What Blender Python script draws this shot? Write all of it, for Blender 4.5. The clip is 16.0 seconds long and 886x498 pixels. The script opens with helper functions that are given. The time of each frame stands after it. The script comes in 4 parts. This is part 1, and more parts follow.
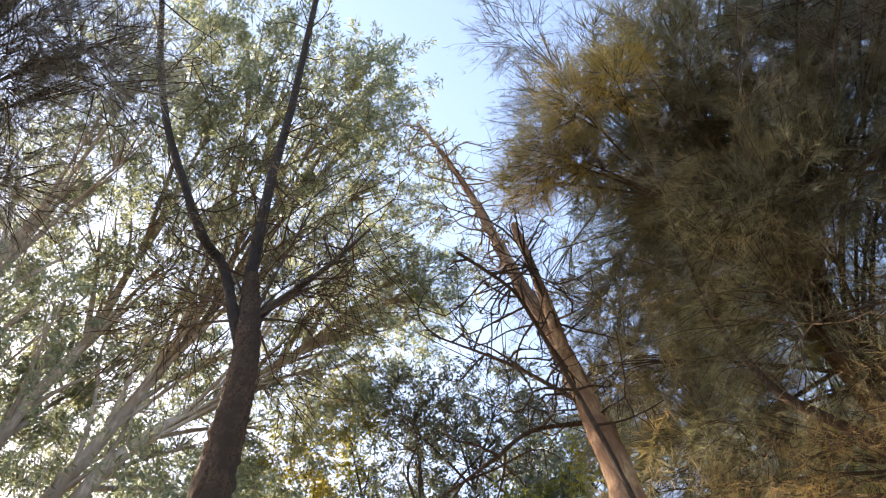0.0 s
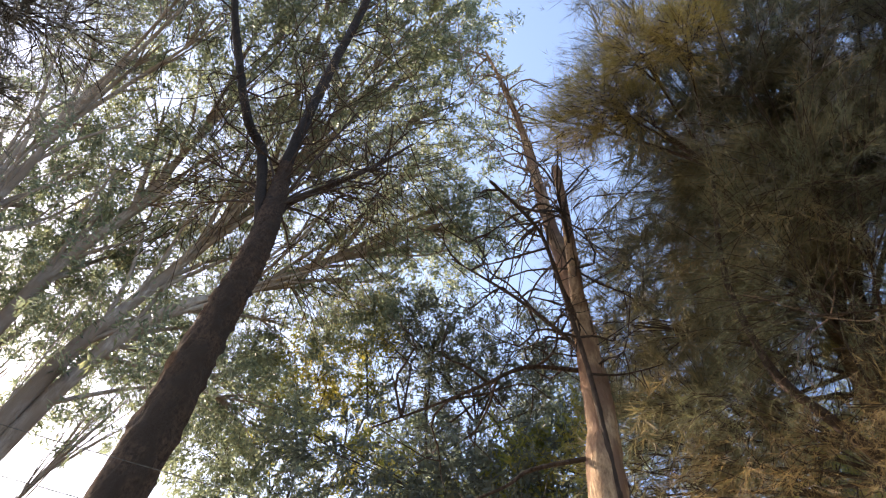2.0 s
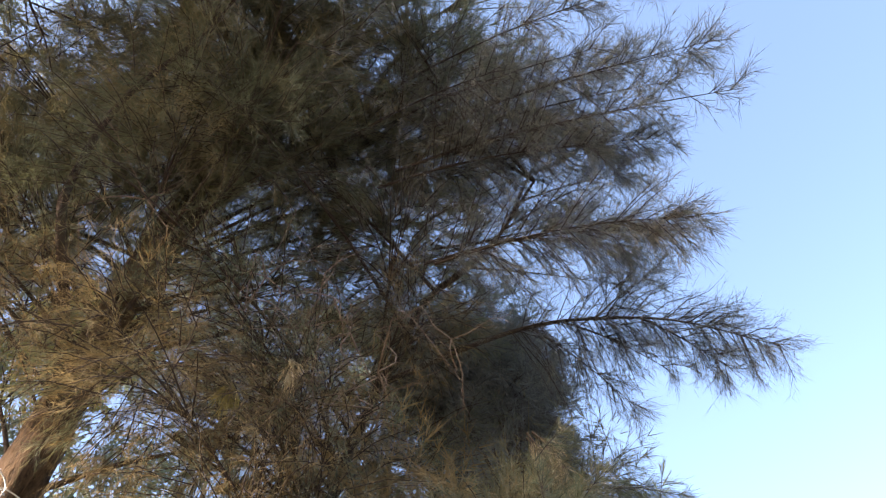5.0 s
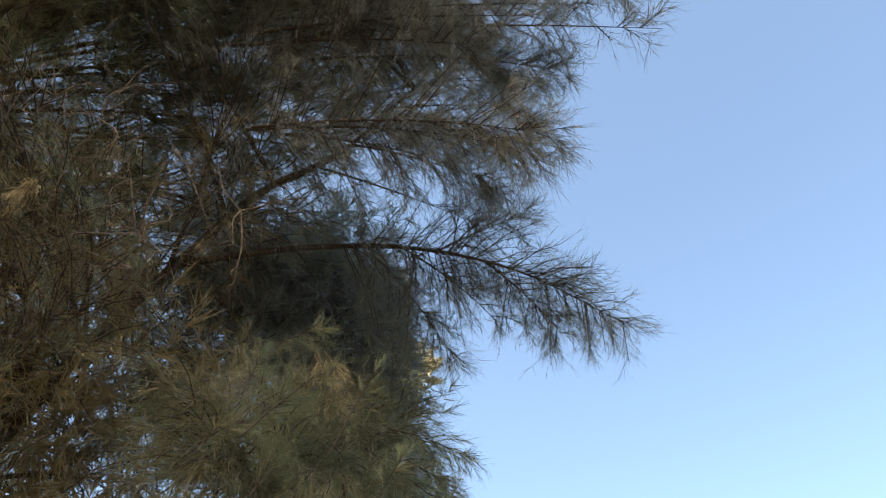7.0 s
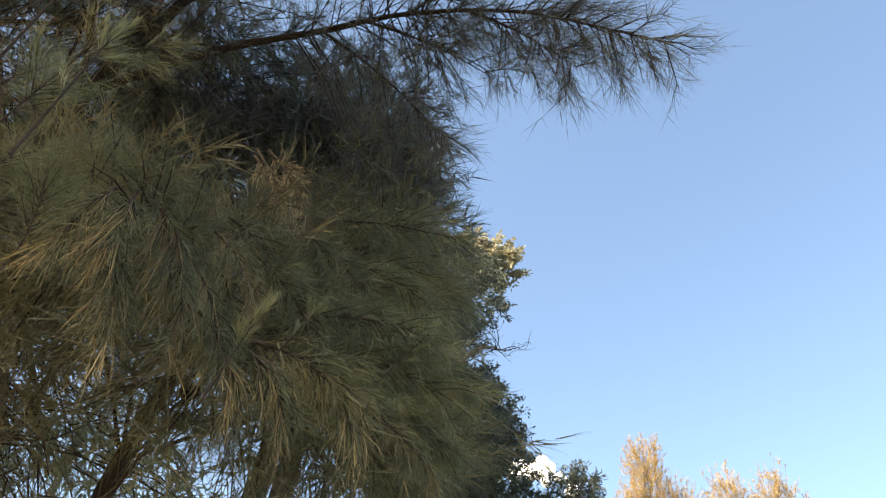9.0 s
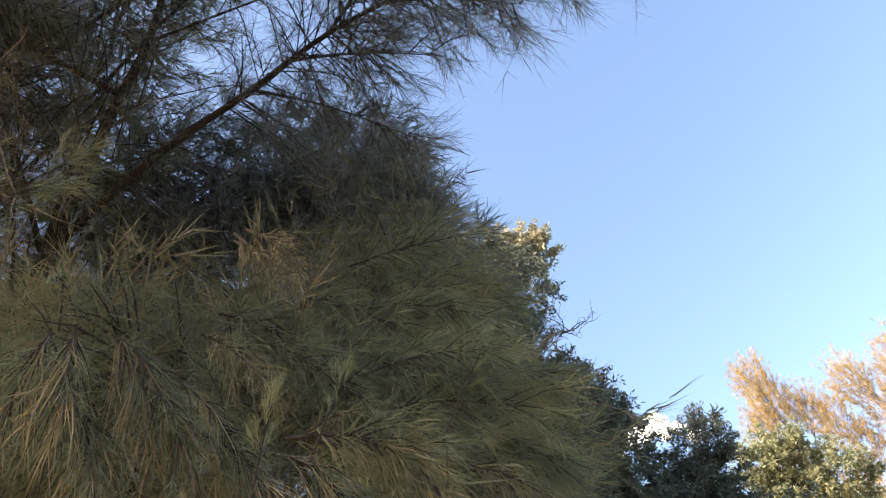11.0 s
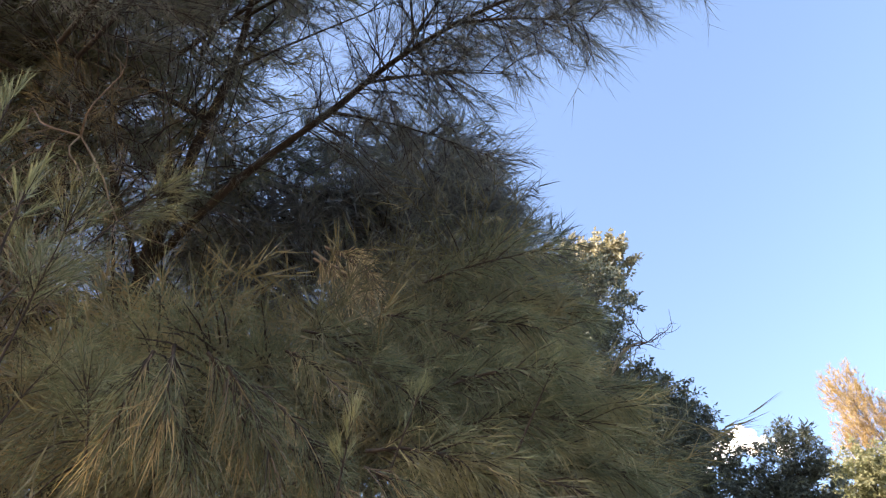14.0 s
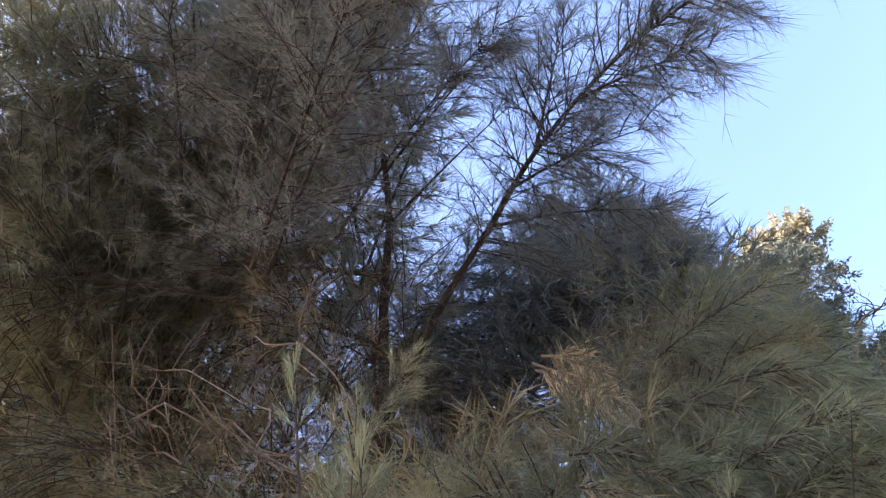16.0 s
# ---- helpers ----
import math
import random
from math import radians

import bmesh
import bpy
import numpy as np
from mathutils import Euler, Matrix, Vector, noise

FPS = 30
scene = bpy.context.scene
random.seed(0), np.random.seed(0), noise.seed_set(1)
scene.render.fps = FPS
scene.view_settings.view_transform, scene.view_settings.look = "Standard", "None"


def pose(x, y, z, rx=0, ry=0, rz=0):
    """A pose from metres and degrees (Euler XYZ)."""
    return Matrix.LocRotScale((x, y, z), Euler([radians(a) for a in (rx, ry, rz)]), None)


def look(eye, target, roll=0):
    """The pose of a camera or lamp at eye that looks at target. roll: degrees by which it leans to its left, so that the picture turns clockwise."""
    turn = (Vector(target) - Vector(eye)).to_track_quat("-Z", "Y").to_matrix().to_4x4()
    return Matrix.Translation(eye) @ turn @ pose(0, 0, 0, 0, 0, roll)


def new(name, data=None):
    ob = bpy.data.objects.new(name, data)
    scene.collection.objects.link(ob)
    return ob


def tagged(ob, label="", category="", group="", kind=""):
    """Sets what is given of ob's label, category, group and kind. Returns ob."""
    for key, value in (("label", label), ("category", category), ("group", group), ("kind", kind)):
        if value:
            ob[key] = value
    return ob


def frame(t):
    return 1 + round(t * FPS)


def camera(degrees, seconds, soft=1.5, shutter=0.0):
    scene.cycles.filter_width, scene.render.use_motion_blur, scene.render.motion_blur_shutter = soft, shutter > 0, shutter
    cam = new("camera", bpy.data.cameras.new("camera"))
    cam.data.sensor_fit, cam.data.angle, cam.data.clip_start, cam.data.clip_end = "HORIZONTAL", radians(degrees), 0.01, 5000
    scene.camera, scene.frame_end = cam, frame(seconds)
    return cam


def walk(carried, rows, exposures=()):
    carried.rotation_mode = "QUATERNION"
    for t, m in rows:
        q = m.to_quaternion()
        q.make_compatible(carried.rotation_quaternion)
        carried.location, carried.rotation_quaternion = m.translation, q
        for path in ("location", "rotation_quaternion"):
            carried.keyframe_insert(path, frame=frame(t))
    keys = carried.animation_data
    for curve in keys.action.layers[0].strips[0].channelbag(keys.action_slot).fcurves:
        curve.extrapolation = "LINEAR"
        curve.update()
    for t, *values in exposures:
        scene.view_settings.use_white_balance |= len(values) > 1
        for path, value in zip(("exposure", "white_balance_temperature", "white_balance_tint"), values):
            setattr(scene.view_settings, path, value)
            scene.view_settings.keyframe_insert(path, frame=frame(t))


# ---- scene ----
cam = camera(61.7, 16.0, soft=1.2)
PATH = [
    (0, (0.113, 0.027, 1.65), (0.074, 0.876, 3.46), -12.0),
    (0.5, (0.063, 0.037, 1.659), (-0.266, 0.86, 3.453), -2.2),
    (1, (-0.004, 0.054, 1.664), (-0.455, 0.868, 3.434), 3.7),
    (1.5, (0.055, 0.086, 1.589), (-0.366, 0.956, 3.34), 8.5),
    (2, (0.296, 0.177, 1.562), (0.09, 1.139, 3.303), 7.4),
    (2.5, (0.449, 0.249, 1.54), (0.552, 1.245, 3.271), 4.3),
    (3, (0.56, 0.201, 1.529), (0.948, 1.156, 3.242), -0.5),
    (3.5, (0.694, 0.138, 1.496), (1.342, 1.004, 3.178), -3.4),
    (4, (0.803, 0.001, 1.508), (1.627, 0.825, 3.133), -1.9),
    (4.5, (0.879, -0.039, 1.517), (1.813, 0.701, 3.123), -0.7),
    (4.7, (0.933, -0.07, 1.514), (1.904, 0.641, 3.111), 0.0),
    (6.8, (2.022, -0.388, 1.773), (3.089, 0.163, 3.373), 10.7),
    (7, (2.154, -0.418, 1.784), (3.214, 0.158, 3.38), 11.7),
    (7.5, (2.572, -0.449, 1.868), (3.608, 0.192, 3.455), 15.8),
    (8, (2.946, -0.546, 1.984), (3.947, 0.147, 3.571), 17.9),
    (8.5, (3.293, -0.52, 2.009), (4.355, 0.261, 3.513), 14.4),
    (8.7, (3.452, -0.451, 2.079), (4.532, 0.384, 3.54), 13.2),
    (10.8, (3.792, -0.192, 2.382), (4.791, 0.711, 3.86), -9.7),
    (11, (3.798, -0.21, 2.397), (4.792, 0.686, 3.883), -11.2),
    (11.5, (3.83, -0.241, 2.391), (4.758, 0.699, 3.893), -15.4),
    (12, (3.86, -0.275, 2.379), (4.705, 0.723, 3.892), -18.4),
    (12.5, (3.812, -0.237, 2.364), (4.644, 0.764, 3.882), -14.2),
    (13, (3.769, -0.224, 2.364), (4.586, 0.77, 3.895), -11.2),
    (13.5, (3.757, -0.236, 2.363), (4.574, 0.751, 3.899), -8.5),
    (14, (3.768, -0.256, 2.37), (4.592, 0.746, 3.893), -5.4),
    (14.5, (3.718, -0.273, 2.413), (4.517, 0.735, 3.944), -7.0),
    (15, (3.662, -0.306, 2.436), (4.311, 0.721, 4.024), -10.6),
    (15.5, (3.635, -0.321, 2.43), (4.155, 0.706, 4.066), -12.0),
    (16, (3.594, -0.334, 2.434), (3.98, 0.691, 4.107), -12.4),
]
walk(cam, [(t, look(eye, target, roll)) for t, eye, target, roll in PATH],
     [(0, 2.65, 6900, 15), (1, 2.28, 6500, 14), (1.5, 2.38, 6450, 15), (2.5, 2.05, 6600, 16), (3, 2.08, 6650, 17), (3.5, 2.22, 6500, 17), (4.5, 2.45, 6450, 17), (7, 2.06, 6850, 6), (8.5, 1.93, 6850, 6), (11, 2.15, 6500, 13),
      (14, 2.2, 6400, 15), (15, 2.4, 6100, 19), (16, 2.73, 5900, 24)])
# ---- light ----
SUN_YAW, SUN_ELEVATION = 66.0, 27.0
toward = Vector((-math.sin(radians(SUN_YAW)) * math.cos(radians(SUN_ELEVATION)),
                 math.cos(radians(SUN_YAW)) * math.cos(radians(SUN_ELEVATION)), math.sin(radians(SUN_ELEVATION))))
world = bpy.data.worlds.new("sky")
scene.world = world
world.use_nodes = True
wn = world.node_tree
sky = wn.nodes.new("ShaderNodeTexSky")
sky.sky_type, sky.sun_disc = "NISHITA", False
sky.sun_elevation, sky.sun_rotation = radians(SUN_ELEVATION), radians(-SUN_YAW)
sky.air_density, sky.dust_density, sky.ozone_density = 0.9, 1.5, 0.3
wn.nodes["Background"].inputs["Strength"].default_value = 0.13
wn.links.new(sky.outputs[0], wn.nodes["Background"].inputs["Color"])
sun = new("sun", bpy.data.lights.new("sun", "SUN"))
sun.data.energy, sun.data.angle, sun.data.color = 3.9, radians(0.5), (1.0, 0.84, 0.64)
sun.matrix_world = look(toward * 60, (0, 0, 0))

# ---- materials ----


def nodes_of(name):
    m = bpy.data.materials.new(name)
    m.use_nodes = True
    t = m.node_tree
    return m, t, t.nodes["Principled BSDF"]


def ramp(t, source, stops):
    r = t.nodes.new("ShaderNodeValToRGB")
    els = r.color_ramp.elements
    while len(els) < len(stops):
        els.new(0.5)
    for e, (p, c) in zip(els, stops):
        e.position, e.color = p, (*c, 1)
    t.links.new(source, r.inputs[0])
    return r.outputs[0]


def noise_tex(t, scale, detail=4, rough=0.6, stretch=(1, 1, 1)):
    co = t.nodes.new("ShaderNodeTexCoord")
    mp = t.nodes.new("ShaderNodeMapping")
    mp.inputs["Scale"].default_value = stretch
    n = t.nodes.new("ShaderNodeTexNoise")
    n.inputs["Scale"].default_value, n.inputs["Detail"].default_value, n.inputs["Roughness"].default_value = scale, detail, rough
    t.links.new(co.outputs["Object"], mp.inputs[0])
    t.links.new(mp.outputs[0], n.inputs["Vector"])
    return n.outputs["Fac"]


def mixed(t, fac, a, b, kind="MIX"):
    m = t.nodes.new("ShaderNodeMix")
    m.data_type, m.blend_type = "RGBA", kind
    for sock, v in ((m.inputs[0], fac), (m.inputs[6], a), (m.inputs[7], b)):
        if isinstance(v, (int, float)):
            sock.default_value = v
        elif isinstance(v, tuple):
            sock.default_value = (*v, 1)
        else:
            t.links.new(v, sock)
    return m.outputs[2]


def bark(name, light, dark, scale=9.0, stretch=(1, 1, 0.18), bump=0.6, patch=None, share=(0.46, 0.58)):
    m, t, b = nodes_of(name)
    fine = noise_tex(t, scale * 3, 6, 0.7, stretch)
    coarse = noise_tex(t, scale * 0.4, 3, 0.5, (1, 1, 0.5))
    col = ramp(t, fine, [(0.32, dark), (0.68, light)])
    col = mixed(t, ramp(t, coarse, [(share[0], (0, 0, 0)), (share[1], (1, 1, 1))]), col, patch or tuple(c * 0.6 for c in light))
    t.links.new(col, b.inputs["Base Color"])
    b.inputs["Roughness"].default_value = 0.9
    b.inputs["Specular IOR Level"].default_value = 0.13
    bp = t.nodes.new("ShaderNodeBump")
    bp.inputs["Strength"].default_value, bp.inputs["Distance"].default_value = bump, 0.04
    t.links.new(fine, bp.inputs["Height"])
    t.links.new(bp.outputs[0], b.inputs["Normal"])
    return m


def foliage_mat(name, dark, mid, dry, through_light=0.35, dry_share=0.62, patch=0.5, gloss=0.55, glow=(1.35, 1.35, 1.0)):
    """Leaves that vary one by one, with patches that have yellowed, and that let light through."""
    m, t, b = nodes_of(name)
    g = t.nodes.new("ShaderNodeNewGeometry")
    col = ramp(t, g.outputs["Random Per Island"], [(0.0, dark), (0.8, mid), (1.0, tuple(0.5 * (a + c) for a, c in zip(mid, dry)))])
    patches = ramp(t, noise_tex(t, patch * 2.2, 3, 0.6), [(dry_share - 0.08, (0, 0, 0)), (dry_share + 0.08, (1, 1, 1))])
    col = mixed(t, patches, col, dry)
    t.links.new(col, b.inputs["Base Color"])
    b.inputs["Roughness"].default_value = gloss
    b.inputs["Specular IOR Level"].default_value = 0.25
    tr = t.nodes.new("ShaderNodeBsdfTranslucent")
    t.links.new(mixed(t, 1.0, col, glow, "MULTIPLY"), tr.inputs["Color"])
    mx = t.nodes.new("ShaderNodeMixShader")
    mx.inputs[0].default_value = through_light
    out = t.nodes["Material Output"]
    t.links.new(b.outputs[0], mx.inputs[1])
    t.links.new(tr.outputs[0], mx.inputs[2])
    t.links.new(mx.outputs[0], out.inputs["Surface"])
    return m


BARK_DARK = bark("dark_bark", (0.11, 0.078, 0.06), (0.018, 0.014, 0.013), 13, (1, 1, 0.22), 1.0, (0.055, 0.042, 0.034))
BARK_FLAKY = bark("flaky_brown_bark", (0.15, 0.1, 0.07), (0.026, 0.019, 0.016), 22, (1, 1, 0.55), 1.0, (0.06, 0.044, 0.034), (0.4, 0.6))
BARK_STEM = bark("blackish_bark", (0.055, 0.042, 0.036), (0.014, 0.012, 0.012), 15, (1, 1, 0.25), 1.0, (0.03, 0.025, 0.022))
BARK_PALE = bark("pale_bark", (0.52, 0.37, 0.235), (0.17, 0.11, 0.07), 11, (1, 1, 0.3), 1.0, (0.2, 0.125, 0.085), (0.42, 0.53))
BARK_ROUGH = bark("rough_bark", (0.19, 0.125, 0.078), (0.03, 0.022, 0.018), 14, (1, 1, 0.3), 1.0)
BARK_GUM = bark("gum_bark", (0.36, 0.315, 0.27), (0.17, 0.14, 0.115), 7, (1, 1, 0.22), 0.6, (0.2, 0.155, 0.12), (0.42, 0.58))
TWIG = bark("twig_bark", (0.085, 0.062, 0.048), (0.026, 0.02, 0.018), 20, bump=0.3)
DEAD_TWIG = bark("dead_twig_bark", (0.3, 0.22, 0.16), (0.1, 0.075, 0.06), 20, bump=0.3)
NEEDLE = foliage_mat("casuarina_needles", (0.078, 0.086, 0.06), (0.152, 0.158, 0.108), (0.24, 0.19, 0.11), 0.42, 0.6)
NEEDLE_NEAR = foliage_mat("near_casuarina_needles", (0.078, 0.088, 0.058), (0.185, 0.19, 0.12), (0.29, 0.24, 0.13), 0.38, 0.62, 1.2)
NEEDLE_TAN = foliage_mat("tan_drooping_needles", (0.13, 0.1, 0.052), (0.245, 0.185, 0.095), (0.4, 0.295, 0.15), 0.28, 0.54, 1.4)
NEEDLE_INNER = foliage_mat("old_inner_twigs", (0.092, 0.085, 0.057), (0.17, 0.152, 0.098), (0.23, 0.18, 0.1), 0.38, 0.6)
NEEDLE_GOLD = foliage_mat("yellowed_needles", (0.16, 0.135, 0.05), (0.27, 0.22, 0.075), (0.33, 0.25, 0.08), 0.4, 0.5)
NEEDLE_DEAD = foliage_mat("dead_needles", (0.3, 0.23, 0.13), (0.48, 0.37, 0.22), (0.52, 0.4, 0.25), 0.25, 0.5)
NEEDLE_BROWN = foliage_mat("brown_twiglets", (0.1, 0.075, 0.046), (0.19, 0.145, 0.083), (0.27, 0.195, 0.1), 0.32, 0.55)
NEEDLE_BLUE = foliage_mat("dusky_needles", (0.105, 0.1, 0.093), (0.195, 0.182, 0.162), (0.25, 0.205, 0.145), 0.4, 0.68)
GUM_LEAF = foliage_mat("gum_leaves", (0.1, 0.118, 0.094), (0.19, 0.208, 0.155), (0.28, 0.275, 0.15), 0.6, 0.68, 0.35, 0.35, (1.25, 1.3, 1.05))
# Darker, bluer copy of the needles: the crown's shade is put into the colour.
NEEDLE_SHADE = foliage_mat("shade_tinted_needles", (0.07, 0.072, 0.078), (0.145, 0.145, 0.148), (0.2, 0.17, 0.12), 0.3, 0.72)
BUSH_LEAF = foliage_mat("bush_leaves", (0.058, 0.07, 0.068), (0.105, 0.12, 0.095), (0.15, 0.15, 0.09), 0.25, 0.7, 0.4)
YELLOW_LEAF = foliage_mat("yellow_green_leaves", (0.09, 0.1, 0.03), (0.19, 0.19, 0.05), (0.28, 0.24, 0.06), 0.45, 0.55, 0.5)
SAGE_LEAF = foliage_mat("sage_green_leaves", (0.13, 0.14, 0.08), (0.24, 0.24, 0.14), (0.3, 0.28, 0.16), 0.35, 0.6, 0.5)
# Bright tan that holds the gold of the low sun in the leaf colour.
GOLD_LEAF = foliage_mat("sun_tinted_tan_foliage", (0.25, 0.17, 0.075), (0.43, 0.31, 0.145), (0.52, 0.4, 0.21), 0.25, 0.6, 0.3, 0.8)
# Sunlight on the treetop, put into a paler leaf colour.
SUNLIT_TOP_LEAF = foliage_mat("sunlit_top_leaves", (0.27, 0.25, 0.185), (0.39, 0.36, 0.275), (0.44, 0.4, 0.3), 0.3, 0.6, 0.3, 0.8)

gm, gt, gb = nodes_of("forest_floor")
gt.links.new(mixed(gt, noise_tex(gt, 0.5, 5), ramp(gt, noise_tex(gt, 14, 8), [(0.3, (0.05, 0.035, 0.022)), (0.7, (0.19, 0.13, 0.08))]),
                   (0.1, 0.095, 0.045)), gb.inputs["Base Color"])
gb.inputs["Roughness"].default_value = 0.95
gbump = gt.nodes.new("ShaderNodeBump")
gt.links.new(noise_tex(gt, 30, 6), gbump.inputs["Height"])
gt.links.new(gbump.outputs[0], gb.inputs["Normal"])
FLOOR = gm

sm, st, sb = nodes_of("galvanised_steel")
st.links.new(ramp(st, noise_tex(st, 25, 4), [(0.3, (0.42, 0.42, 0.41)), (0.7, (0.68, 0.67, 0.64))]), sb.inputs["Base Color"])
sb.inputs["Metallic"].default_value, sb.inputs["Roughness"].default_value = 0.6, 0.45
STEEL = sm
pm, ptree, pb = nodes_of("blue_green_paint")
ptree.links.new(ramp(ptree, noise_tex(ptree, 9, 5), [(0.35, (0.008, 0.02, 0.025)), (0.7, (0.018, 0.042, 0.05))]), pb.inputs["Base Color"])
pb.inputs["Roughness"].default_value = 0.75
PAINT = pm
om, ot_, ob_ = nodes_of("weathered_wire")
ot_.links.new(ramp(ot_, noise_tex(ot_, 40, 4), [(0.3, (0.06, 0.055, 0.05)), (0.7, (0.17, 0.16, 0.15))]), ob_.inputs["Base Color"])
ob_.inputs["Metallic"].default_value, ob_.inputs["Roughness"].default_value = 0.4, 0.7
OLD_WIRE = om
cm, ct, cb = nodes_of("cloud_white")
ct.links.new(ramp(ct, noise_tex(ct, 0.05, 4), [(0.3, (0.85, 0.86, 0.88)), (0.7, (0.95, 0.95, 0.95))]), cb.inputs["Base Color"])
cb.inputs["Roughness"].default_value = 1.0
CLOUD = cm

# ---- builders ----


def mesh_of(name, verts, loops, sizes, smooth=False):
    me = bpy.data.meshes.new(name)
    verts, loops, sizes = np.asarray(verts, np.float32), np.asarray(loops, np.int32), np.asarray(sizes, np.int32)
    me.vertices.add(len(verts))
    me.vertices.foreach_set("co", verts.ravel())
    me.loops.add(len(loops))
    me.loops.foreach_set("vertex_index", loops)
    me.polygons.add(len(sizes))
    me.polygons.foreach_set("loop_start", np.r_[0, np.cumsum(sizes)[:-1]].astype(np.int32))
    if smooth:
        me.polygons.foreach_set("use_smooth", np.ones(len(sizes), bool))
    me.update(calc_edges=True)
    return me


class Stock:
    """Gathers geometry for one mesh."""

    def __init__(self):
        self.v, self.l, self.s, self.n = [], [], [], 0

    def add(self, verts, faces):
        faces = np.asarray(faces)
        self.v.append(np.asarray(verts, float).reshape(-1, 3))
        self.l.append(faces.ravel() + self.n)
        self.s.append(np.full(len(faces), faces.shape[1]))
        self.n += len(self.v[-1])
        return self

    def mesh(self, name, smooth=False):
        return mesh_of(name, np.concatenate(self.v), np.concatenate(self.l), np.concatenate(self.s), smooth)


def part(name, stock, material, parent, label="", smooth=False):
    me = stock.mesh(name, smooth)
    me.materials.append(material)
    ob = new(name, me)
    ob.parent = parent
    if parent.parent is None:
        ob.matrix_parent_inverse = Matrix.Translation(-parent.location)
    else:
        ob.matrix_parent_inverse = Matrix.Identity(4)
    if label:
        ob["label"] = label
    return ob


def rise(x):
    """Height of the ground, which climbs a bank along the path."""
    u = min(1.0, max(0.0, (x - 0.6) / 3.2))
    return 0.75 * u * u * (3 - 2 * u)


def thing(name, base, label, category, group="", kind=""):
    ob = new(name)
    ob.location = (base[0], base[1], base[2] + (rise(base[0]) if base[2] == 0 else 0))
    ob.empty_display_size = 0.3
    return tagged(ob, label, category, group, kind)


def unit(a):
    return a / np.maximum(np.linalg.norm(a, axis=-1, keepdims=True), 1e-9)


def spline(points, n):
    """n places on a smooth curve through the points."""
    p = np.asarray(points, float)
    p = np.vstack([2 * p[0] - p[1], p, 2 * p[-1] - p[-2]])
    u = np.linspace(0, len(p) - 3 - 1e-6, n)
    k, f = u.astype(int), (u % 1)[:, None]
    a, b, c, d = p[k], p[k + 1], p[k + 2], p[k + 3]
    return 0.5 * (2 * b + (c - a) * f + (2 * a - 5 * b + 4 * c - d) * f**2 + (3 * b - a - 3 * c + d) * f**3)


def tube(stock, points, r0, r1, n=20, sides=10, rough=0.06, rng=None, power=1.0, close=True):
    """A tapered, slightly knobbly limb along a curve."""
    rng = rng or np.random.default_rng(1)
    c = spline(points, n)
    along = unit(np.gradient(c, axis=0))
    side = unit(np.cross(along, (0.31, 0.95, 0.12)))
    other = np.cross(along, side)
    u = np.linspace(0, 1, n)
    r = (r0 + (r1 - r0) * u**power)[:, None] * (1 + rough * rng.normal(size=(n, sides)))
    ang = np.linspace(0, 2 * np.pi, sides, endpoint=False)
    v = c[:, None] + r[..., None] * (np.cos(ang)[None, :, None] * side[:, None] + np.sin(ang)[None, :, None] * other[:, None])
    i, j = np.meshgrid(np.arange(n - 1), np.arange(sides), indexing="ij")
    k = (j + 1) % sides
    f = np.stack([i * sides + j, i * sides + k, (i + 1) * sides + k, (i + 1) * sides + j], -1).reshape(-1, 4)
    stock.add(v, f)
    if close:
        m = v.reshape(-1, 3)
        tip = np.vstack([m[-sides:], c[-1:] + along[-1] * r[-1].mean()])
        stock.add(tip, [[q, (q + 1) % sides, sides] for q in range(sides)])
    return c


def twigs(stock, base, way, length, width, drop):
    """Many thin three-sided twigs at once, bending downwards."""
    n = len(base)
    if not n:
        return
    L = np.broadcast_to(np.asarray(length, float), (n,))[:, None]
    mid = base + way * L * 0.5
    end = mid + unit(way + np.array((0, 0, -drop))) * L * 0.5
    side = unit(np.cross(way, (0.3, 0.5, 0.81)))
    other = np.cross(way, side)
    w = np.broadcast_to(np.asarray(width, float), (n,))[:, None]
    rings = []
    for c, k in ((base, 1.0), (mid, 0.75), (end, 0.3)):
        for a in (0, 2.094, 4.189):
            rings.append(c + k * w * (math.cos(a) * side + math.sin(a) * other))
    v = np.stack(rings, 1)
    f = []
    for s in (0, 3):
        for a in range(3):
            b = (a + 1) % 3
            f.append((s + a, s + b, s + 3 + b, s + 3 + a))
    f = np.array(f)[None] + 9 * np.arange(n)[:, None, None]
    stock.add(v, f.reshape(-1, 4))


def blades(stock, base, way, length, width, rng, drop=0.0):
    """Needles: single slivers, or, with drop, slivers that bend."""
    n = len(base)
    side = unit(np.cross(way, rng.normal(size=(n, 3)))) * np.broadcast_to(np.asarray(width, float), (n,))[:, None] * 0.5
    L = np.broadcast_to(np.asarray(length, float), (n,))[:, None]
    if drop <= 0:
        v = np.stack([base - side, base + side, base + way * L], 1)
        stock.add(v, np.arange(3 * n).reshape(-1, 3))
        return
    mid = base + way * L * 0.5
    end = mid + unit(way + np.array((0, 0, -drop)) + 0.15 * rng.normal(size=(n, 3))) * L * 0.5
    v = np.stack([base - side, base + side, mid + 0.8 * side, mid - 0.8 * side, end], 1)
    k = 5 * np.arange(n)[:, None]
    stock.add(v, k + np.array([[0, 1, 2, 3]]))
    stock.l.append((k + np.array([[3, 2, 4]])).ravel() + stock.n - len(v) * 5)
    stock.s.append(np.full(n, 3))


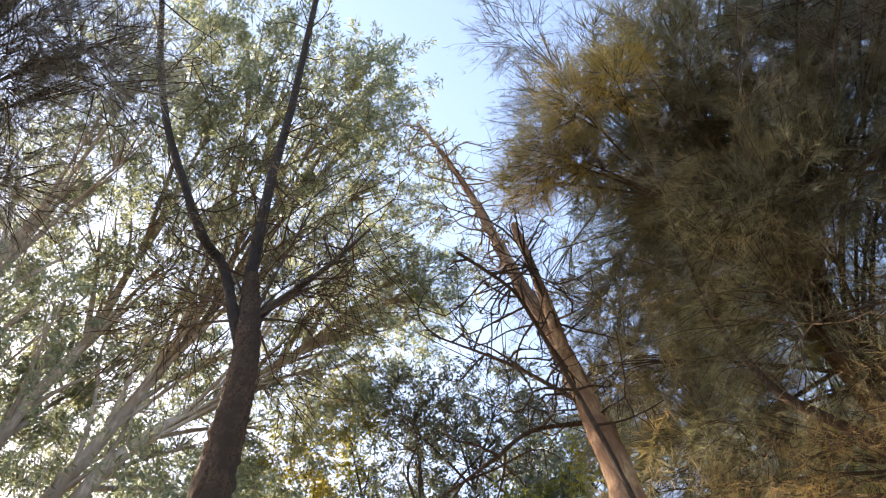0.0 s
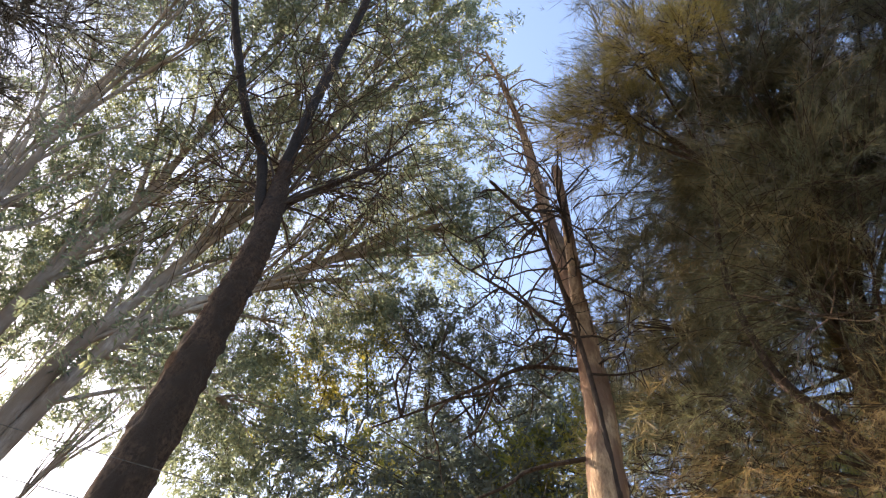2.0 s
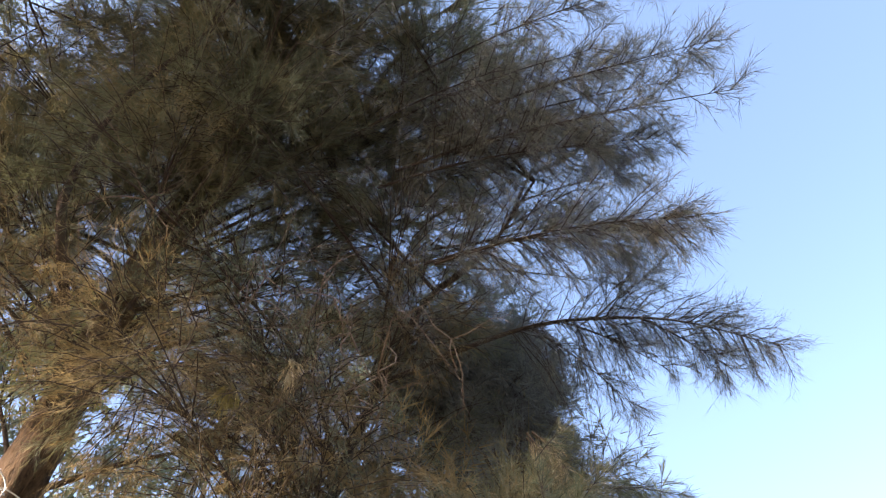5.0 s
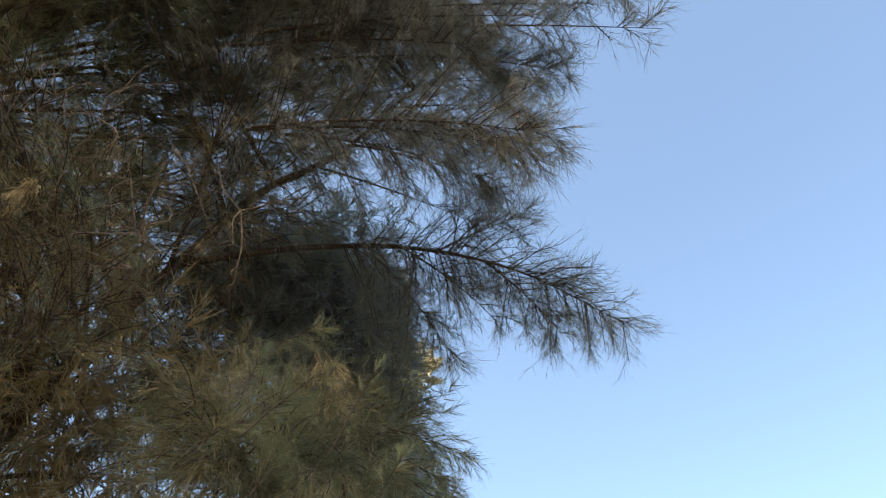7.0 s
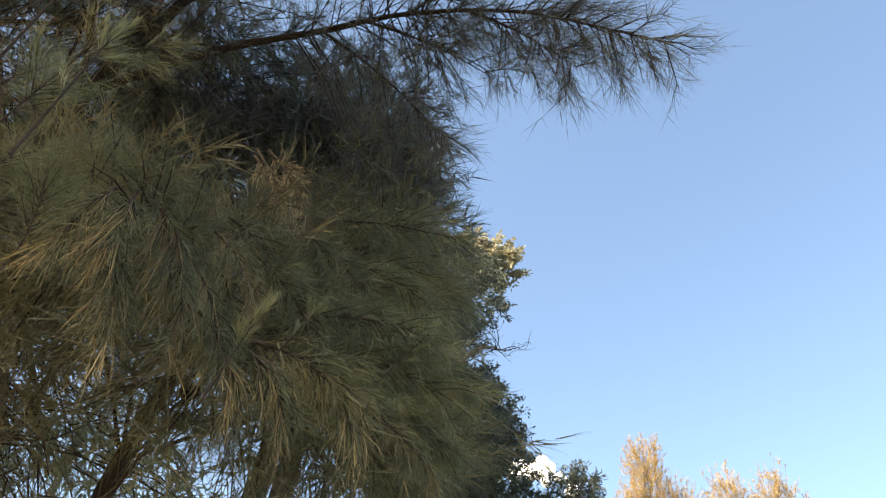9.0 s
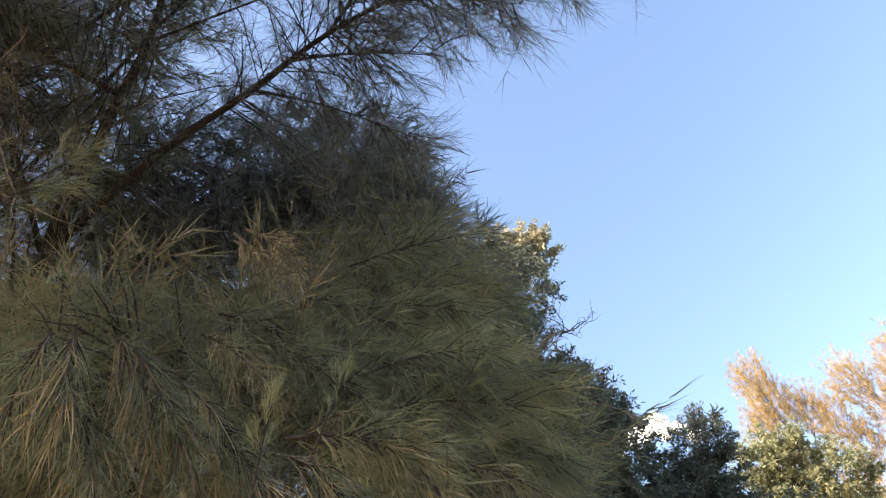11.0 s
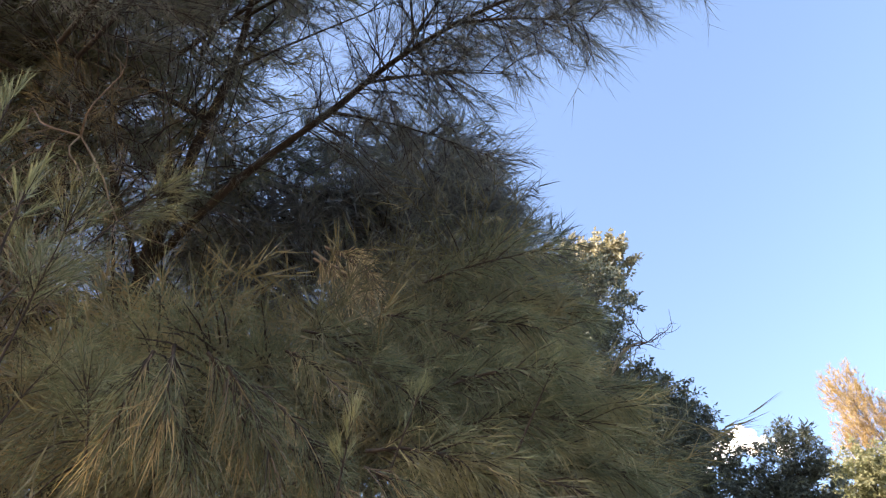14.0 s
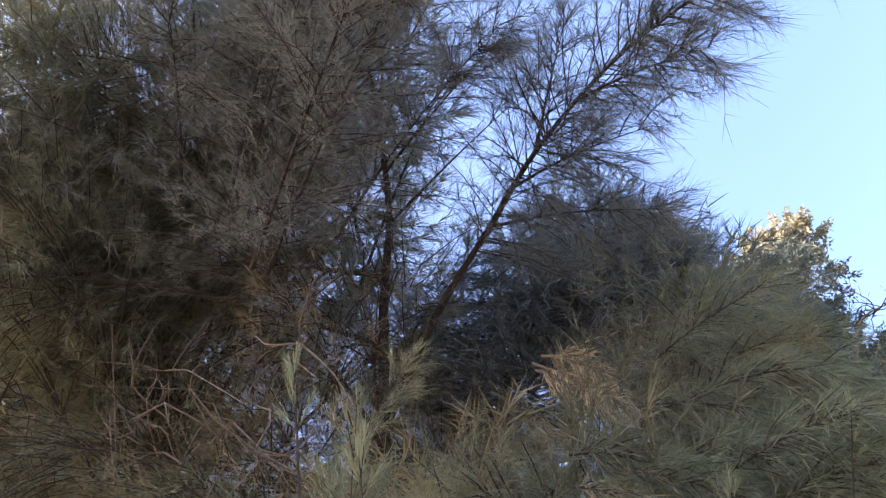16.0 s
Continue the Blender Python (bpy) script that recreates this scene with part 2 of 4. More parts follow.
def leaves(stock, base, way, length, width, rng):
    """Leaves: folded lozenges."""
    n = len(base)
    side = unit(np.cross(way, rng.normal(size=(n, 3))))
    up = np.cross(side, way)
    L, W = (np.broadcast_to(np.asarray(q, float), (n,))[:, None] for q in (length, width))
    v = np.stack([base, base + way * L * 0.42 - side * W * 0.5 + up * W * 0.12, base + way * L, base + way * L * 0.42 + side * W * 0.5 + up * W * 0.12], 1)
    stock.add(v, np.arange(4 * n).reshape(-1, 4))


def bez(a, m, b, u):
    u = np.asarray(u)[:, None]
    return (1 - u) ** 2 * a + 2 * u * (1 - u) * m + u**2 * b


def needles_on(leaf, rng, base, way, ln, droop, sprigs, per, needle, width, bend, spread, sprig_len=0.12, wood=None):
    """Sprigs along twigs, each a loose brush of needles."""
    n = len(base)
    mid = base + way * ln[:, None] * 0.5
    end = mid + unit(way + np.array((0, 0, -droop))) * ln[:, None] * 0.5
    rep = np.repeat(np.arange(n), sprigs)
    w = 0.1 + 0.9 * rng.random(len(rep))
    pos = np.where((w < 0.5)[:, None], base[rep] + (mid - base)[rep] * (2 * w)[:, None], mid[rep] + (end - mid)[rep] * (2 * w - 1)[:, None])
    sway = unit(way[rep] + spread * rng.normal(size=(len(rep), 3)) + np.array((0, 0, -droop * 0.5)))
    sl = sprig_len * (0.5 + rng.random(len(rep)))
    if wood is not None:
        blades(wood, pos, sway, sl, 0.003, rng)
    r2 = np.repeat(np.arange(len(rep)), per)
    p2 = pos[r2] + sway[r2] * (sl[r2] * rng.random(len(r2)))[:, None]
    nway = unit(sway[r2] + 0.36 * rng.normal(size=(len(r2), 3)) + np.array((0, 0, -0.12)))
    blades(leaf, p2, nway, needle * (0.6 + 0.7 * rng.random(len(r2))), width, rng, bend)


def bough(tree, seed, start, tip, rise=0.3, count=40, reach=0.6, sprigs=14, per=9, needle=0.12, width=0.0028, droop=0.35, bare=0.25,
          mat=None, wood=None, thick=0.02, bend=0.0, spread=0.55, label="", via=(), fan=0.75):
    """A bough: a limb from start to tip, side shoots that shorten towards its tip, sprigs on them and needles on the sprigs."""
    rng = np.random.default_rng(seed)
    a, b = np.array(start, float), np.array(tip, float)
    if via:
        pts = [a, *[np.array(q, float) for q in via], b]
    else:
        m = 0.5 * (a + b) + np.array((0, 0, rise))
        pts = [a, bez(a, m, b, [0.33])[0], bez(a, m, b, [0.66])[0], b]
    limb = Stock()
    c = tube(limb, pts, thick, thick * 0.1, 24, 6, 0.05, rng)
    along = unit(np.gradient(c, axis=0))
    u = bare + (1.0 - bare) * rng.random(count)
    k = np.clip((u * 23).astype(int), 0, 23)
    base = c[k] + (u * 23 - k)[:, None] * (c[np.minimum(k + 1, 23)] - c[k])
    away = rng.normal(size=(count, 3))
    away = unit(away - (away * along[k]).sum(-1, keepdims=True) * along[k])
    way = unit(along[k] * (0.35 + 0.5 * u[:, None]) + fan * away + np.array((0, 0, -droop * 0.6)))
    ln = reach * (1.2 - 0.85 * u) * (0.45 + 0.8 * rng.random(count))
    twigs(limb, base, way, ln, 0.004, droop)
    leaf = Stock()
    needles_on(leaf, rng, base, way, ln, droop, sprigs, per, needle, width, bend, spread, wood=limb)
    ob = part("bough", limb, wood or TWIG, tree, label)
    part("foliage", leaf, mat or NEEDLE, ob)
    return c


def plume(tree, seed, start, tip, rise=0.2, leaders=16, length=0.36, per=110, needle=0.2, width=0.0022, sag=0.25, mat=None, wood=None, thick=0.01, label="", bare=0.3, fuzz=0.19):
    """A limb that ends in foxtail leaders, each bristling with long soft needles that lean forwards and sag."""
    rng = np.random.default_rng(seed)
    a, b = np.array(start, float), np.array(tip, float)
    m = 0.5 * (a + b) + np.array((0, 0, rise))
    limb = Stock()
    c = tube(limb, [a, bez(a, m, b, [0.33])[0], bez(a, m, b, [0.66])[0], b], thick, thick * 0.25, 20, 6, 0.06, rng)
    along = unit(np.gradient(c, axis=0))
    k = np.r_[(20 * (bare + (0.98 - bare) * rng.random(leaders))).astype(int), [19, 18, 17]]
    n = len(k)
    away = rng.normal(size=(n, 3))
    away = unit(away - (away * along[k]).sum(-1, keepdims=True) * along[k])
    spread = np.r_[np.full(leaders, 0.75), 0.12, 0.25, 0.3][:, None]
    way = unit(along[k] + spread * away + np.array((0, 0, -0.45 * sag)))
    ln = length * (0.55 + 0.7 * rng.random(n))
    twigs(limb, c[k], way, ln, 0.45 * thick, sag)
    rep = np.repeat(np.arange(n), per)
    w = rng.random(len(rep)) ** 0.8
    mid = c[k] + way * ln[:, None] * 0.5
    end = mid + unit(way + np.array((0, 0, -sag))) * ln[:, None] * 0.5
    pos = np.where((w < 0.5)[:, None], c[k][rep] + (mid - c[k])[rep] * (2 * w)[:, None], mid[rep] + (end - mid)[rep] * (2 * w - 1)[:, None])
    dirn = unit(np.where((w < 0.5)[:, None], way[rep], (end - mid)[rep]))
    nway = unit(dirn + fuzz * rng.normal(size=(len(rep), 3)) + np.array((0, 0, -0.15 * sag)))
    leaf = Stock()
    blades(leaf, pos, nway, needle * (0.45 + 0.75 * rng.random(len(rep))) * (1.1 - 0.35 * w), width * np.exp(0.4 * rng.normal(size=len(rep))), rng, 0.5 * sag + 0.1)
    ob = part("bough", limb, wood or TWIG, tree, label)
    part("foliage", leaf, mat or NEEDLE_NEAR, ob)


def clump(tree, seed, centre, radii, start, count=90, reach=0.4, per=40, needle=0.17, width=0.005, droop=0.25, mat=None, wood=None,
          thick=0.02, out=0.6, bend=0.0, leafy=0.0, label=""):
    """A mass of twigs round a centre, on a limb from start. leafy: the leaf's width, for flat leaves instead of needles."""
    rng = np.random.default_rng(seed)
    c0, a = np.array(centre, float), np.array(start, float)
    limb = Stock()
    m = 0.5 * (a + c0) + np.array((0, 0, 0.12 * np.linalg.norm(c0 - a)))
    c = tube(limb, [a, bez(a, m, c0, [0.4])[0], bez(a, m, c0, [0.75])[0], c0], thick, thick * 0.25, 16, 6, 0.05, rng)
    off = unit(rng.normal(size=(count, 3))) * (0.25 + 0.75 * rng.random((count, 1)) ** 0.6) * np.array(radii) * 0.8
    base = c0 + off * 0.85
    outward = unit(c0 - a) * 0.5
    way = unit(out * unit(off) + outward + 0.32 * rng.normal(size=(count, 3)) + np.array((0, 0, -droop)))
    ln = reach * (0.5 + 0.8 * rng.random(count))
    twigs(limb, base, way, ln, 0.004, droop)
    # side limbs that carry the twigs
    stems = base[rng.choice(count, min(count, 7), replace=False)]
    for q in stems:
        tube(limb, [c[9], 0.5 * (c[9] + q) + np.array((0, 0, 0.05)), q], thick * 0.4, thick * 0.12, 6, 5, 0.05, rng, close=False)
    rep = np.repeat(np.arange(count), per)
    w = 0.05 + 0.95 * rng.random(len(rep))
    mid = base + way * ln[:, None] * 0.5
    end = mid + unit(way + np.array((0, 0, -droop))) * ln[:, None] * 0.5
    pos = np.where((w < 0.5)[:, None], base[rep] + (mid - base)[rep] * (2 * w)[:, None], mid[rep] + (end - mid)[rep] * (2 * w - 1)[:, None])
    leaf = Stock()
    if leafy:
        w = 1 - 0.55 * rng.random(len(rep)) ** 1.6
        pos = mid[rep] + (end - mid)[rep] * (2 * w - 1)[:, None] + 0.085 * reach * rng.normal(size=pos.shape)
        nway = unit(0.4 * way[rep] + 0.75 * rng.normal(size=(len(rep), 3)) + np.array((0, 0, -0.45)))
        leaves(leaf, pos, nway, needle * (0.6 + 0.7 * rng.random(len(rep))), leafy * (0.7 + 0.6 * rng.random(len(rep))), rng)
    else:
        needles_on(leaf, rng, base, way, ln, droop, max(1, per // 7), 8, needle * 0.72, width * 0.55, bend, 0.55)
    ob = part("bough", limb, wood or TWIG, tree, label)
    part("foliage", leaf, mat or NEEDLE, ob)


def core(tree, seed, centres, radii, mat, count=70, sprigs=5, width=0.012, needle=0.2, droop=0.25):
    """The crowded inner shoots of a crown, in one part for each centre."""
    for n, q in enumerate(centres):
        rng = np.random.default_rng(seed + n)
        off = unit(rng.normal(size=(count, 3))) * rng.random((count, 1)) ** 0.5 * np.array(radii)
        way = unit(0.4 * unit(off) + 0.7 * rng.normal(size=(count, 3)) + np.array((0, 0, -droop)))
        ln = 0.35 * (0.6 + 0.7 * rng.random(count))
        s = Stock()
        needles_on(s, rng, np.array(q, float) + off, way, ln, droop, sprigs, 8, needle, width, 0.0, 0.6)
        twigs(s, np.array(q, float) + off, way, ln, 0.004, droop)
        part("inner_foliage", s, mat, tree)


def trunk(tree, points, r0, r1, mat, label="", name="trunk", n=40, sides=16, rough=0.05, seed=3, power=1.0):
    s = Stock()
    c = tube(s, points, r0, r1, n, sides, rough, np.random.default_rng(seed), power)
    part(name, s, mat, tree, label, True)
    return c


def bare_twigs(tree, seed, curve, count, length, lift=0.2, mat=None, lo=0.3, name="twig", thick=0.009):
    """Leafless twigs along a limb, each with a few side shoots."""
    rng = np.random.default_rng(seed)
    for _ in range(count):
        s = Stock()
        a = curve[int(len(curve) * (lo + (1 - lo) * rng.random())) - 1]
        d = unit(rng.normal(size=3) + np.array((0, 0, lift)))
        L = length * (0.4 + 0.9 * rng.random())
        pts = [a, a + d * L * 0.35, a + unit(d + 0.35 * rng.normal(size=3)) * L * 0.7, a + unit(d + 0.4 * rng.normal(size=3) + np.array((0, 0, lift))) * L]
        c = tube(s, pts, thick, thick * 0.25, 9, 5, 0.08, rng)
        for q in (2, 4, 5, 6):
            e = unit(d + 0.8 * rng.normal(size=3))
            tube(s, [c[q], c[q] + e * L * 0.16, c[q] + unit(e + 0.4 * rng.normal(size=3)) * L * 0.32], thick * 0.5, thick * 0.15, 6, 4, 0.08, rng)
        part(name, s, mat or TWIG, tree)


# ---- ground ----
ring = np.r_[0.0, np.geomspace(1.0, 3000.0, 46)]
arc = np.linspace(0, 2 * np.pi, 72, endpoint=False)
gv = [(0.0, 0.0, 0.0)]
for r in ring[1:]:
    for a in arc:
        x, y = r * math.cos(a), r * math.sin(a)
        near = min(1.0, 40.0 / r)
        gv.append((x, y, rise(x) + near * (0.07 * noise.noise((x * 0.5, y * 0.5, 0)) + 0.12 * noise.noise((x * 0.13, y * 0.13, 3)))))
gs = Stock()
gs.v, gs.n = [np.array(gv)], len(gv)
tri = [(0, 1 + j, 1 + (j + 1) % 72) for j in range(72)]
quad = [(1 + i * 72 + j, 1 + (i + 1) * 72 + j, 1 + (i + 1) * 72 + (j + 1) % 72, 1 + i * 72 + (j + 1) % 72) for i in range(45) for j in range(72)]
gs.l, gs.s = [np.array(tri).ravel(), np.array(quad).ravel()], [np.full(72, 3), np.full(len(quad), 4)]
ground = new("ground", gs.mesh("ground", True))
ground.data.materials.append(FLOOR)
tagged(ground, "brown forest floor of leaf litter and thin grass", "ground", kind="structure")

# ---- forked dark tree ----
t_dark = thing("forked_tree", (-1.22, 2.26, 0), "tall dark-barked tree forking into thin, nearly bare stems", "tree")
trunk(t_dark, [(-1.22, 2.26, -0.1), (-1.25, 2.23, 2), (-1.27, 2.22, 4.14), (-1.28, 2.22, 5.4), (-1.36, 2.21, 6.2), (-1.4, 2.18, 6.6)], 0.125, 0.05, BARK_FLAKY, n=150, sides=28, rough=0.075, seed=5)
c_up = trunk(t_dark, [(-1.34, 2.2, 5.9), (-1.4, 2.19, 6.5), (-1.4, 2.08, 7.4), (-1.33, 1.9, 8.3), (-1.2, 1.65, 9.4), (-1.0, 1.22, 10.6), (-0.8, 0.8, 11.7)], 0.052, 0.034, BARK_STEM, name="stem", sides=10)
c_lf = trunk(t_dark, [(-1.36, 2.24, 5.7), (-1.6, 2.1, 6.7), (-1.72, 1.9, 6.9), (-1.9, 1.57, 7.5), (-2.07, 1.2, 8.2), (-2.2, 0.75, 9.2), (-2.2, 0.4, 9.8), (-2.2, -0.1, 10.4)], 0.04, 0.026, BARK_STEM, name="stem", sides=10)
c_rt = trunk(t_dark, [(-1.28, 2.22, 5.7), (-1.3, 2.3, 6.2), (-1.1, 2.4, 6.7), (-0.87, 2.48, 7.2), (-0.6, 2.5, 7.7)], 0.035, 0.012, BARK_DARK, name="stem", sides=8)
bare_twigs(t_dark, 21, c_up, 16, 0.9, 0.5, lo=0.2)
bare_twigs(t_dark, 22, c_lf, 12, 0.8, 0.4, lo=0.3)
bare_twigs(t_dark, 23, c_rt, 10, 0.9, 0.3, lo=0.4)
bare_twigs(t_dark, 24, c_up[3:26], 26, 1.3, 0.5, TWIG, 0.05, thick=0.006)
bare_twigs(t_dark, 25, c_lf[6:30], 14, 1.1, 0.4, TWIG, 0.05, thick=0.006)
for n, q in enumerate([(-2.1, 2.1, 6.7), (-1.9, 2.4, 6.7), (-1.1, 2.5, 6.8), (-1.1, 2.8, 6.7), (-1.5, 2.3, 6.9), (-2.2, 2.4, 6.5), (-0.8, 2.5, 6.9), (-1.5, 3.0, 6.5), (-0.9, 2.0, 7.3), (-1.8, 2.2, 7.3), (-0.7, 2.6, 7.5), (-1.3, 2.6, 7.2)]):
    clump(t_dark, 40 + n, q, (0.5, 0.5, 0.4), (-1.32, 2.22, 6.0), 40, 0.45, 14, 0.15, 0.003, 0.15, NEEDLE_BROWN, thick=0.012)

# ---- pale dead tree ----
t_pale = thing("dead_tree", (0.9, 4.0, 0), "dead leaning tree with peeling pale tan bark and broken bare branches", "tree")
c_pale = trunk(t_pale, [(0.95, 4.0, -0.1), (0.8, 3.72, 2.5), (0.73, 3.62, 4.6), (0.77, 3.63, 5.3), (0.76, 3.61, 6.0), (0.71, 3.52, 6.8), (0.6, 3.4, 7.6), (0.5, 3.25, 8.5), (0.38, 3.0, 9.3), (0.2, 2.7, 9.95), (0.02, 2.4, 10.35)], 0.15, 0.012, BARK_PALE, n=60, sides=18, seed=8, power=0.9)
c_stub = trunk(t_pale, [(0.73, 3.52, 6.5), (0.73, 3.38, 6.9), (0.7, 3.1, 7.4), (0.66, 2.85, 7.8)], 0.062, 0.034, BARK_PALE, "broken side stem", "stem", 10, 10)
c_v = trunk(t_pale, [(0.79, 3.64, 3.5), (0.8, 3.55, 3.9), (0.78, 3.525, 4.6), (0.76, 3.52, 5.1), (0.73, 3.49, 5.6), (0.66, 3.38, 6.1), (0.5, 3.0, 6.65), (0.38, 2.8, 6.72), (0.1, 2.5, 6.8)], 0.024, 0.013, BARK_DARK, "dark dead branch", "branch", 36, 8)
c_1 = trunk(t_pale, [(0.74, 3.62, 6.05), (0.3, 3.5, 6.6), (-0.3, 3.4, 7.2)], 0.022, 0.008, BARK_DARK, "", "branch", 16, 7)
c_2 = trunk(t_pale, [(0.75, 3.66, 5.9), (0.3, 3.52, 5.8), (0.0, 3.42, 5.5), (-0.3, 3.4, 5.3), (-0.7, 3.4, 5.1)], 0.02, 0.006, BARK_DARK, "", "branch", 20, 7)
trunk(t_pale, [(0.75, 3.6, 5.0), (0.3, 3.6, 4.9), (0.1, 3.6, 4.75), (-0.5, 3.7, 4.55)], 0.018, 0.006, BARK_DARK, "", "branch", 16, 7)
for n, (c, k, ln) in enumerate(((c_pale[34:], 46, 0.7), (c_stub, 18, 1.4), (c_v, 22, 0.8), (c_1, 12, 0.7), (c_2, 10, 0.6))):
    bare_twigs(t_pale, 60 + n, c, k, ln, 0.45, DEAD_TWIG if n == 0 else BARK_DARK, lo=0.05, thick=0.011)

srng = np.random.default_rng(91)
for _ in range(26):
    k = int(srng.integers(24, 50))
    a = srng.random() * 2 * np.pi
    n = int(srng.integers(3, 7))
    seg = c_pale[k:k + n]
    rad = (0.15 - 0.138 * (np.arange(k, k + len(seg)) / 59.0)) * 0.98
    curl = 0.03 * np.linspace(0, 1, len(seg)) ** 3 * srng.random()
    tw = a + 0.25 * srng.normal() * np.linspace(0, 1, len(seg))
    pts = seg + np.stack([np.cos(tw), np.sin(tw), 0 * tw], 1) * (rad + curl)[:, None]
    strip = Stock()
    tube(strip, pts, 0.006 + 0.006 * srng.random(), 0.003, 10, 5, 0.25, srng)
    part("bark_strip", strip, BARK_ROUGH if srng.random() < 0.6 else BARK_PALE, t_pale)

# ---- large casuarina ----
t_cas = thing("casuarina_tree", (2.95, 4.3, 0), "tall casuarina with rough bark and dense olive-brown needle foliage", "tree", "casuarinas")
c_c = trunk(t_cas, [(3.0, 4.35, -0.1), (2.92, 4.25, 2.5), (2.86, 4.13, 4.9), (2.78, 3.9, 6.2), (2.72, 3.6, 7.4), (2.6, 3.3, 9.0), (2.5, 3.2, 10.4)], 0.2, 0.03, BARK_ROUGH, n=60, sides=20, rough=0.08, seed=12)
trunk(t_cas, [(2.8, 4.0, 4.6), (2.3, 3.6, 5.0), (1.95, 3.4, 5.3), (1.83, 3.31, 5.56), (1.7, 3.0, 6.1), (1.75, 2.5, 6.8)], 0.045, 0.015, BARK_DARK, "dark crooked limb", "limb", 24, 10)
trunk(t_cas, [(2.85, 4.1, 5.0), (3.0, 3.9, 5.6), (2.85, 3.7, 6.2), (2.7, 2.9, 6.9), (2.69, 2.14, 7.4)], 0.08, 0.03, BARK_DARK, "", "limb", 24, 10)


def stem_at(curve, z):
    return tuple(curve[int(np.argmin(abs(curve[:, 2] - z)))])


CLUMPS = [(2.2, 1.7, 7.4), (3.1, 1.3, 7.2), (1.9, 3.0, 7.8), (2.7, 2.7, 7.2), (3.3, 2.1, 6.9), (1.6, 4.1, 8.0), (2.5, 3.6, 7.4), (3.3, 2.9, 6.7),
          (1.4, 5.2, 7.8), (2.2, 4.9, 6.7), (3.0, 4.7, 6.0), (2.3, 4.2, 7.2), (1.9, 2.5, 7.3), (2.4, 1.7, 7.5), (2.3, 3.1, 6.9),
          (2.9, 2.4, 6.9), (3.8, 2.1, 6.6), (3.8, 2.9, 6.3), (4.3, 2.4, 6.0), (3.9, 3.4, 5.7), (3.9, 3.5, 4.9)]
for n, q in enumerate(CLUMPS):
    clump(t_cas, 100 + n, q, (0.75, 0.75, 0.55), stem_at(c_c, q[2] - 0.8), 100 if q[0] < 2.4 else 76, 0.42, 60, 0.2, 0.0065, 0.3, NEEDLE, thick=0.022)
core(t_cas, 1000, [q for q in CLUMPS if q[0] < 2.95], (0.7, 0.7, 0.5), NEEDLE_INNER, 44, 6, 0.009, 0.17)
core(t_cas, 1040, [(1.5, 2.1, 7.5), (1.8, 2.0, 7.4), (1.8, 2.8, 7.3), (2.1, 2.6, 7.1), (1.9, 3.2, 6.9), (1.6, 3.5, 7.1), (1.9, 3.8, 6.5), (1.3, 4.3, 7.2), (1.6, 4.3, 6.3), (1.5, 4.4, 5.8), (1.9, 4.6, 7.8), (2.4, 4.6, 7.4)], (0.6, 0.6, 0.5), NEEDLE_INNER, 44, 6, 0.009, 0.17)
for n, q in enumerate([(1.27, 4.63, 5.85), (1.54, 4.39, 6.0), (1.05, 4.77, 5.7), (1.43, 4.73, 5.6), (1.2, 3.9, 6.8), (1.6, 4.5, 6.2), (2.3, 5.0, 5.9), (2.2, 3.9, 5.6), (2.5, 4.6, 5.0)]):
    clump(t_cas, 140 + n, q, (0.6, 0.6, 0.5), stem_at(c_c, q[2] - 0.8), 50, 0.4, 30, 0.17, 0.004, 0.4, NEEDLE, thick=0.02)
for n, q in enumerate([(1.55, 2.75, 10.2), (1.65, 2.4, 9.9), (1.4, 1.7, 10.4), (1.9, 2.2, 9.8), (2.4, 1.6, 9.6), (3.0, 1.2, 9.2), (3.2, 0.4, 8.6), (1.4, 4.0, 10.3), (1.1, 5.0, 10.3)]):
    clump(t_cas, 160 + n, q, (0.5, 0.5, 0.5) if n < 3 else (0.7, 0.7, 0.7), stem_at(c_c, q[2] - 0.6), 34 if n in (4, 5, 6) else 70, 0.5, 40, 0.2, 0.005, 0.2, NEEDLE_BLUE, thick=0.02)
for n, q in enumerate([(1.5, 1.5, 6.8), (1.2, 1.6, 6.9), (0.95, 2.0, 7.0), (1.2, 2.1, 7.0), (0.8, 2.2, 7.1)]):
    clump(t_cas, 180 + n, q, (0.27, 0.27, 0.22), (1.75, 2.5, 6.8), 100, 0.16, 56, 0.12, 0.004, 0.1, NEEDLE_GOLD, thick=0.014, label="yellowed bough" if n == 0 else "")
for n, q in enumerate([(2.5, 1.8, 9.1), (3.0, 2.2, 8.2), (2.2, 4.0, 8.9), (2.8, 4.1, 8.0), (3.2, 4.0, 7.2), (1.9, 5.2, 8.2), (2.3, 5.3, 7.2), (3.0, 4.7, 6.7), (2.6, 5.3, 6.4), (1.9, 5.7, 7.0)]):
    clump(t_cas, 190 + n, q, (0.8, 0.8, 0.65), stem_at(c_c, q[2] - 0.8), 36 if n < 2 else 70, 0.45, 64, 0.19, 0.006, 0.3, NEEDLE, thick=0.022)
core(t_cas, 1060, [(3.03, 1.54, 8.57), (3.55, 1.63, 8.12), (3.95, 1.28, 8.21), (4.03, 1.87, 7.57), (3.5, 2.35, 7.48), (3.17, 2.16, 7.92), (3.9, 2.36, 7.01), (3.52, 2.75, 6.82), (3.91, 2.62, 6.38), (2.49, 2.73, 7.54), (2.34, 3.11, 6.95)], (0.6, 0.6, 0.5), NEEDLE_INNER, 44, 6, 0.009, 0.17)
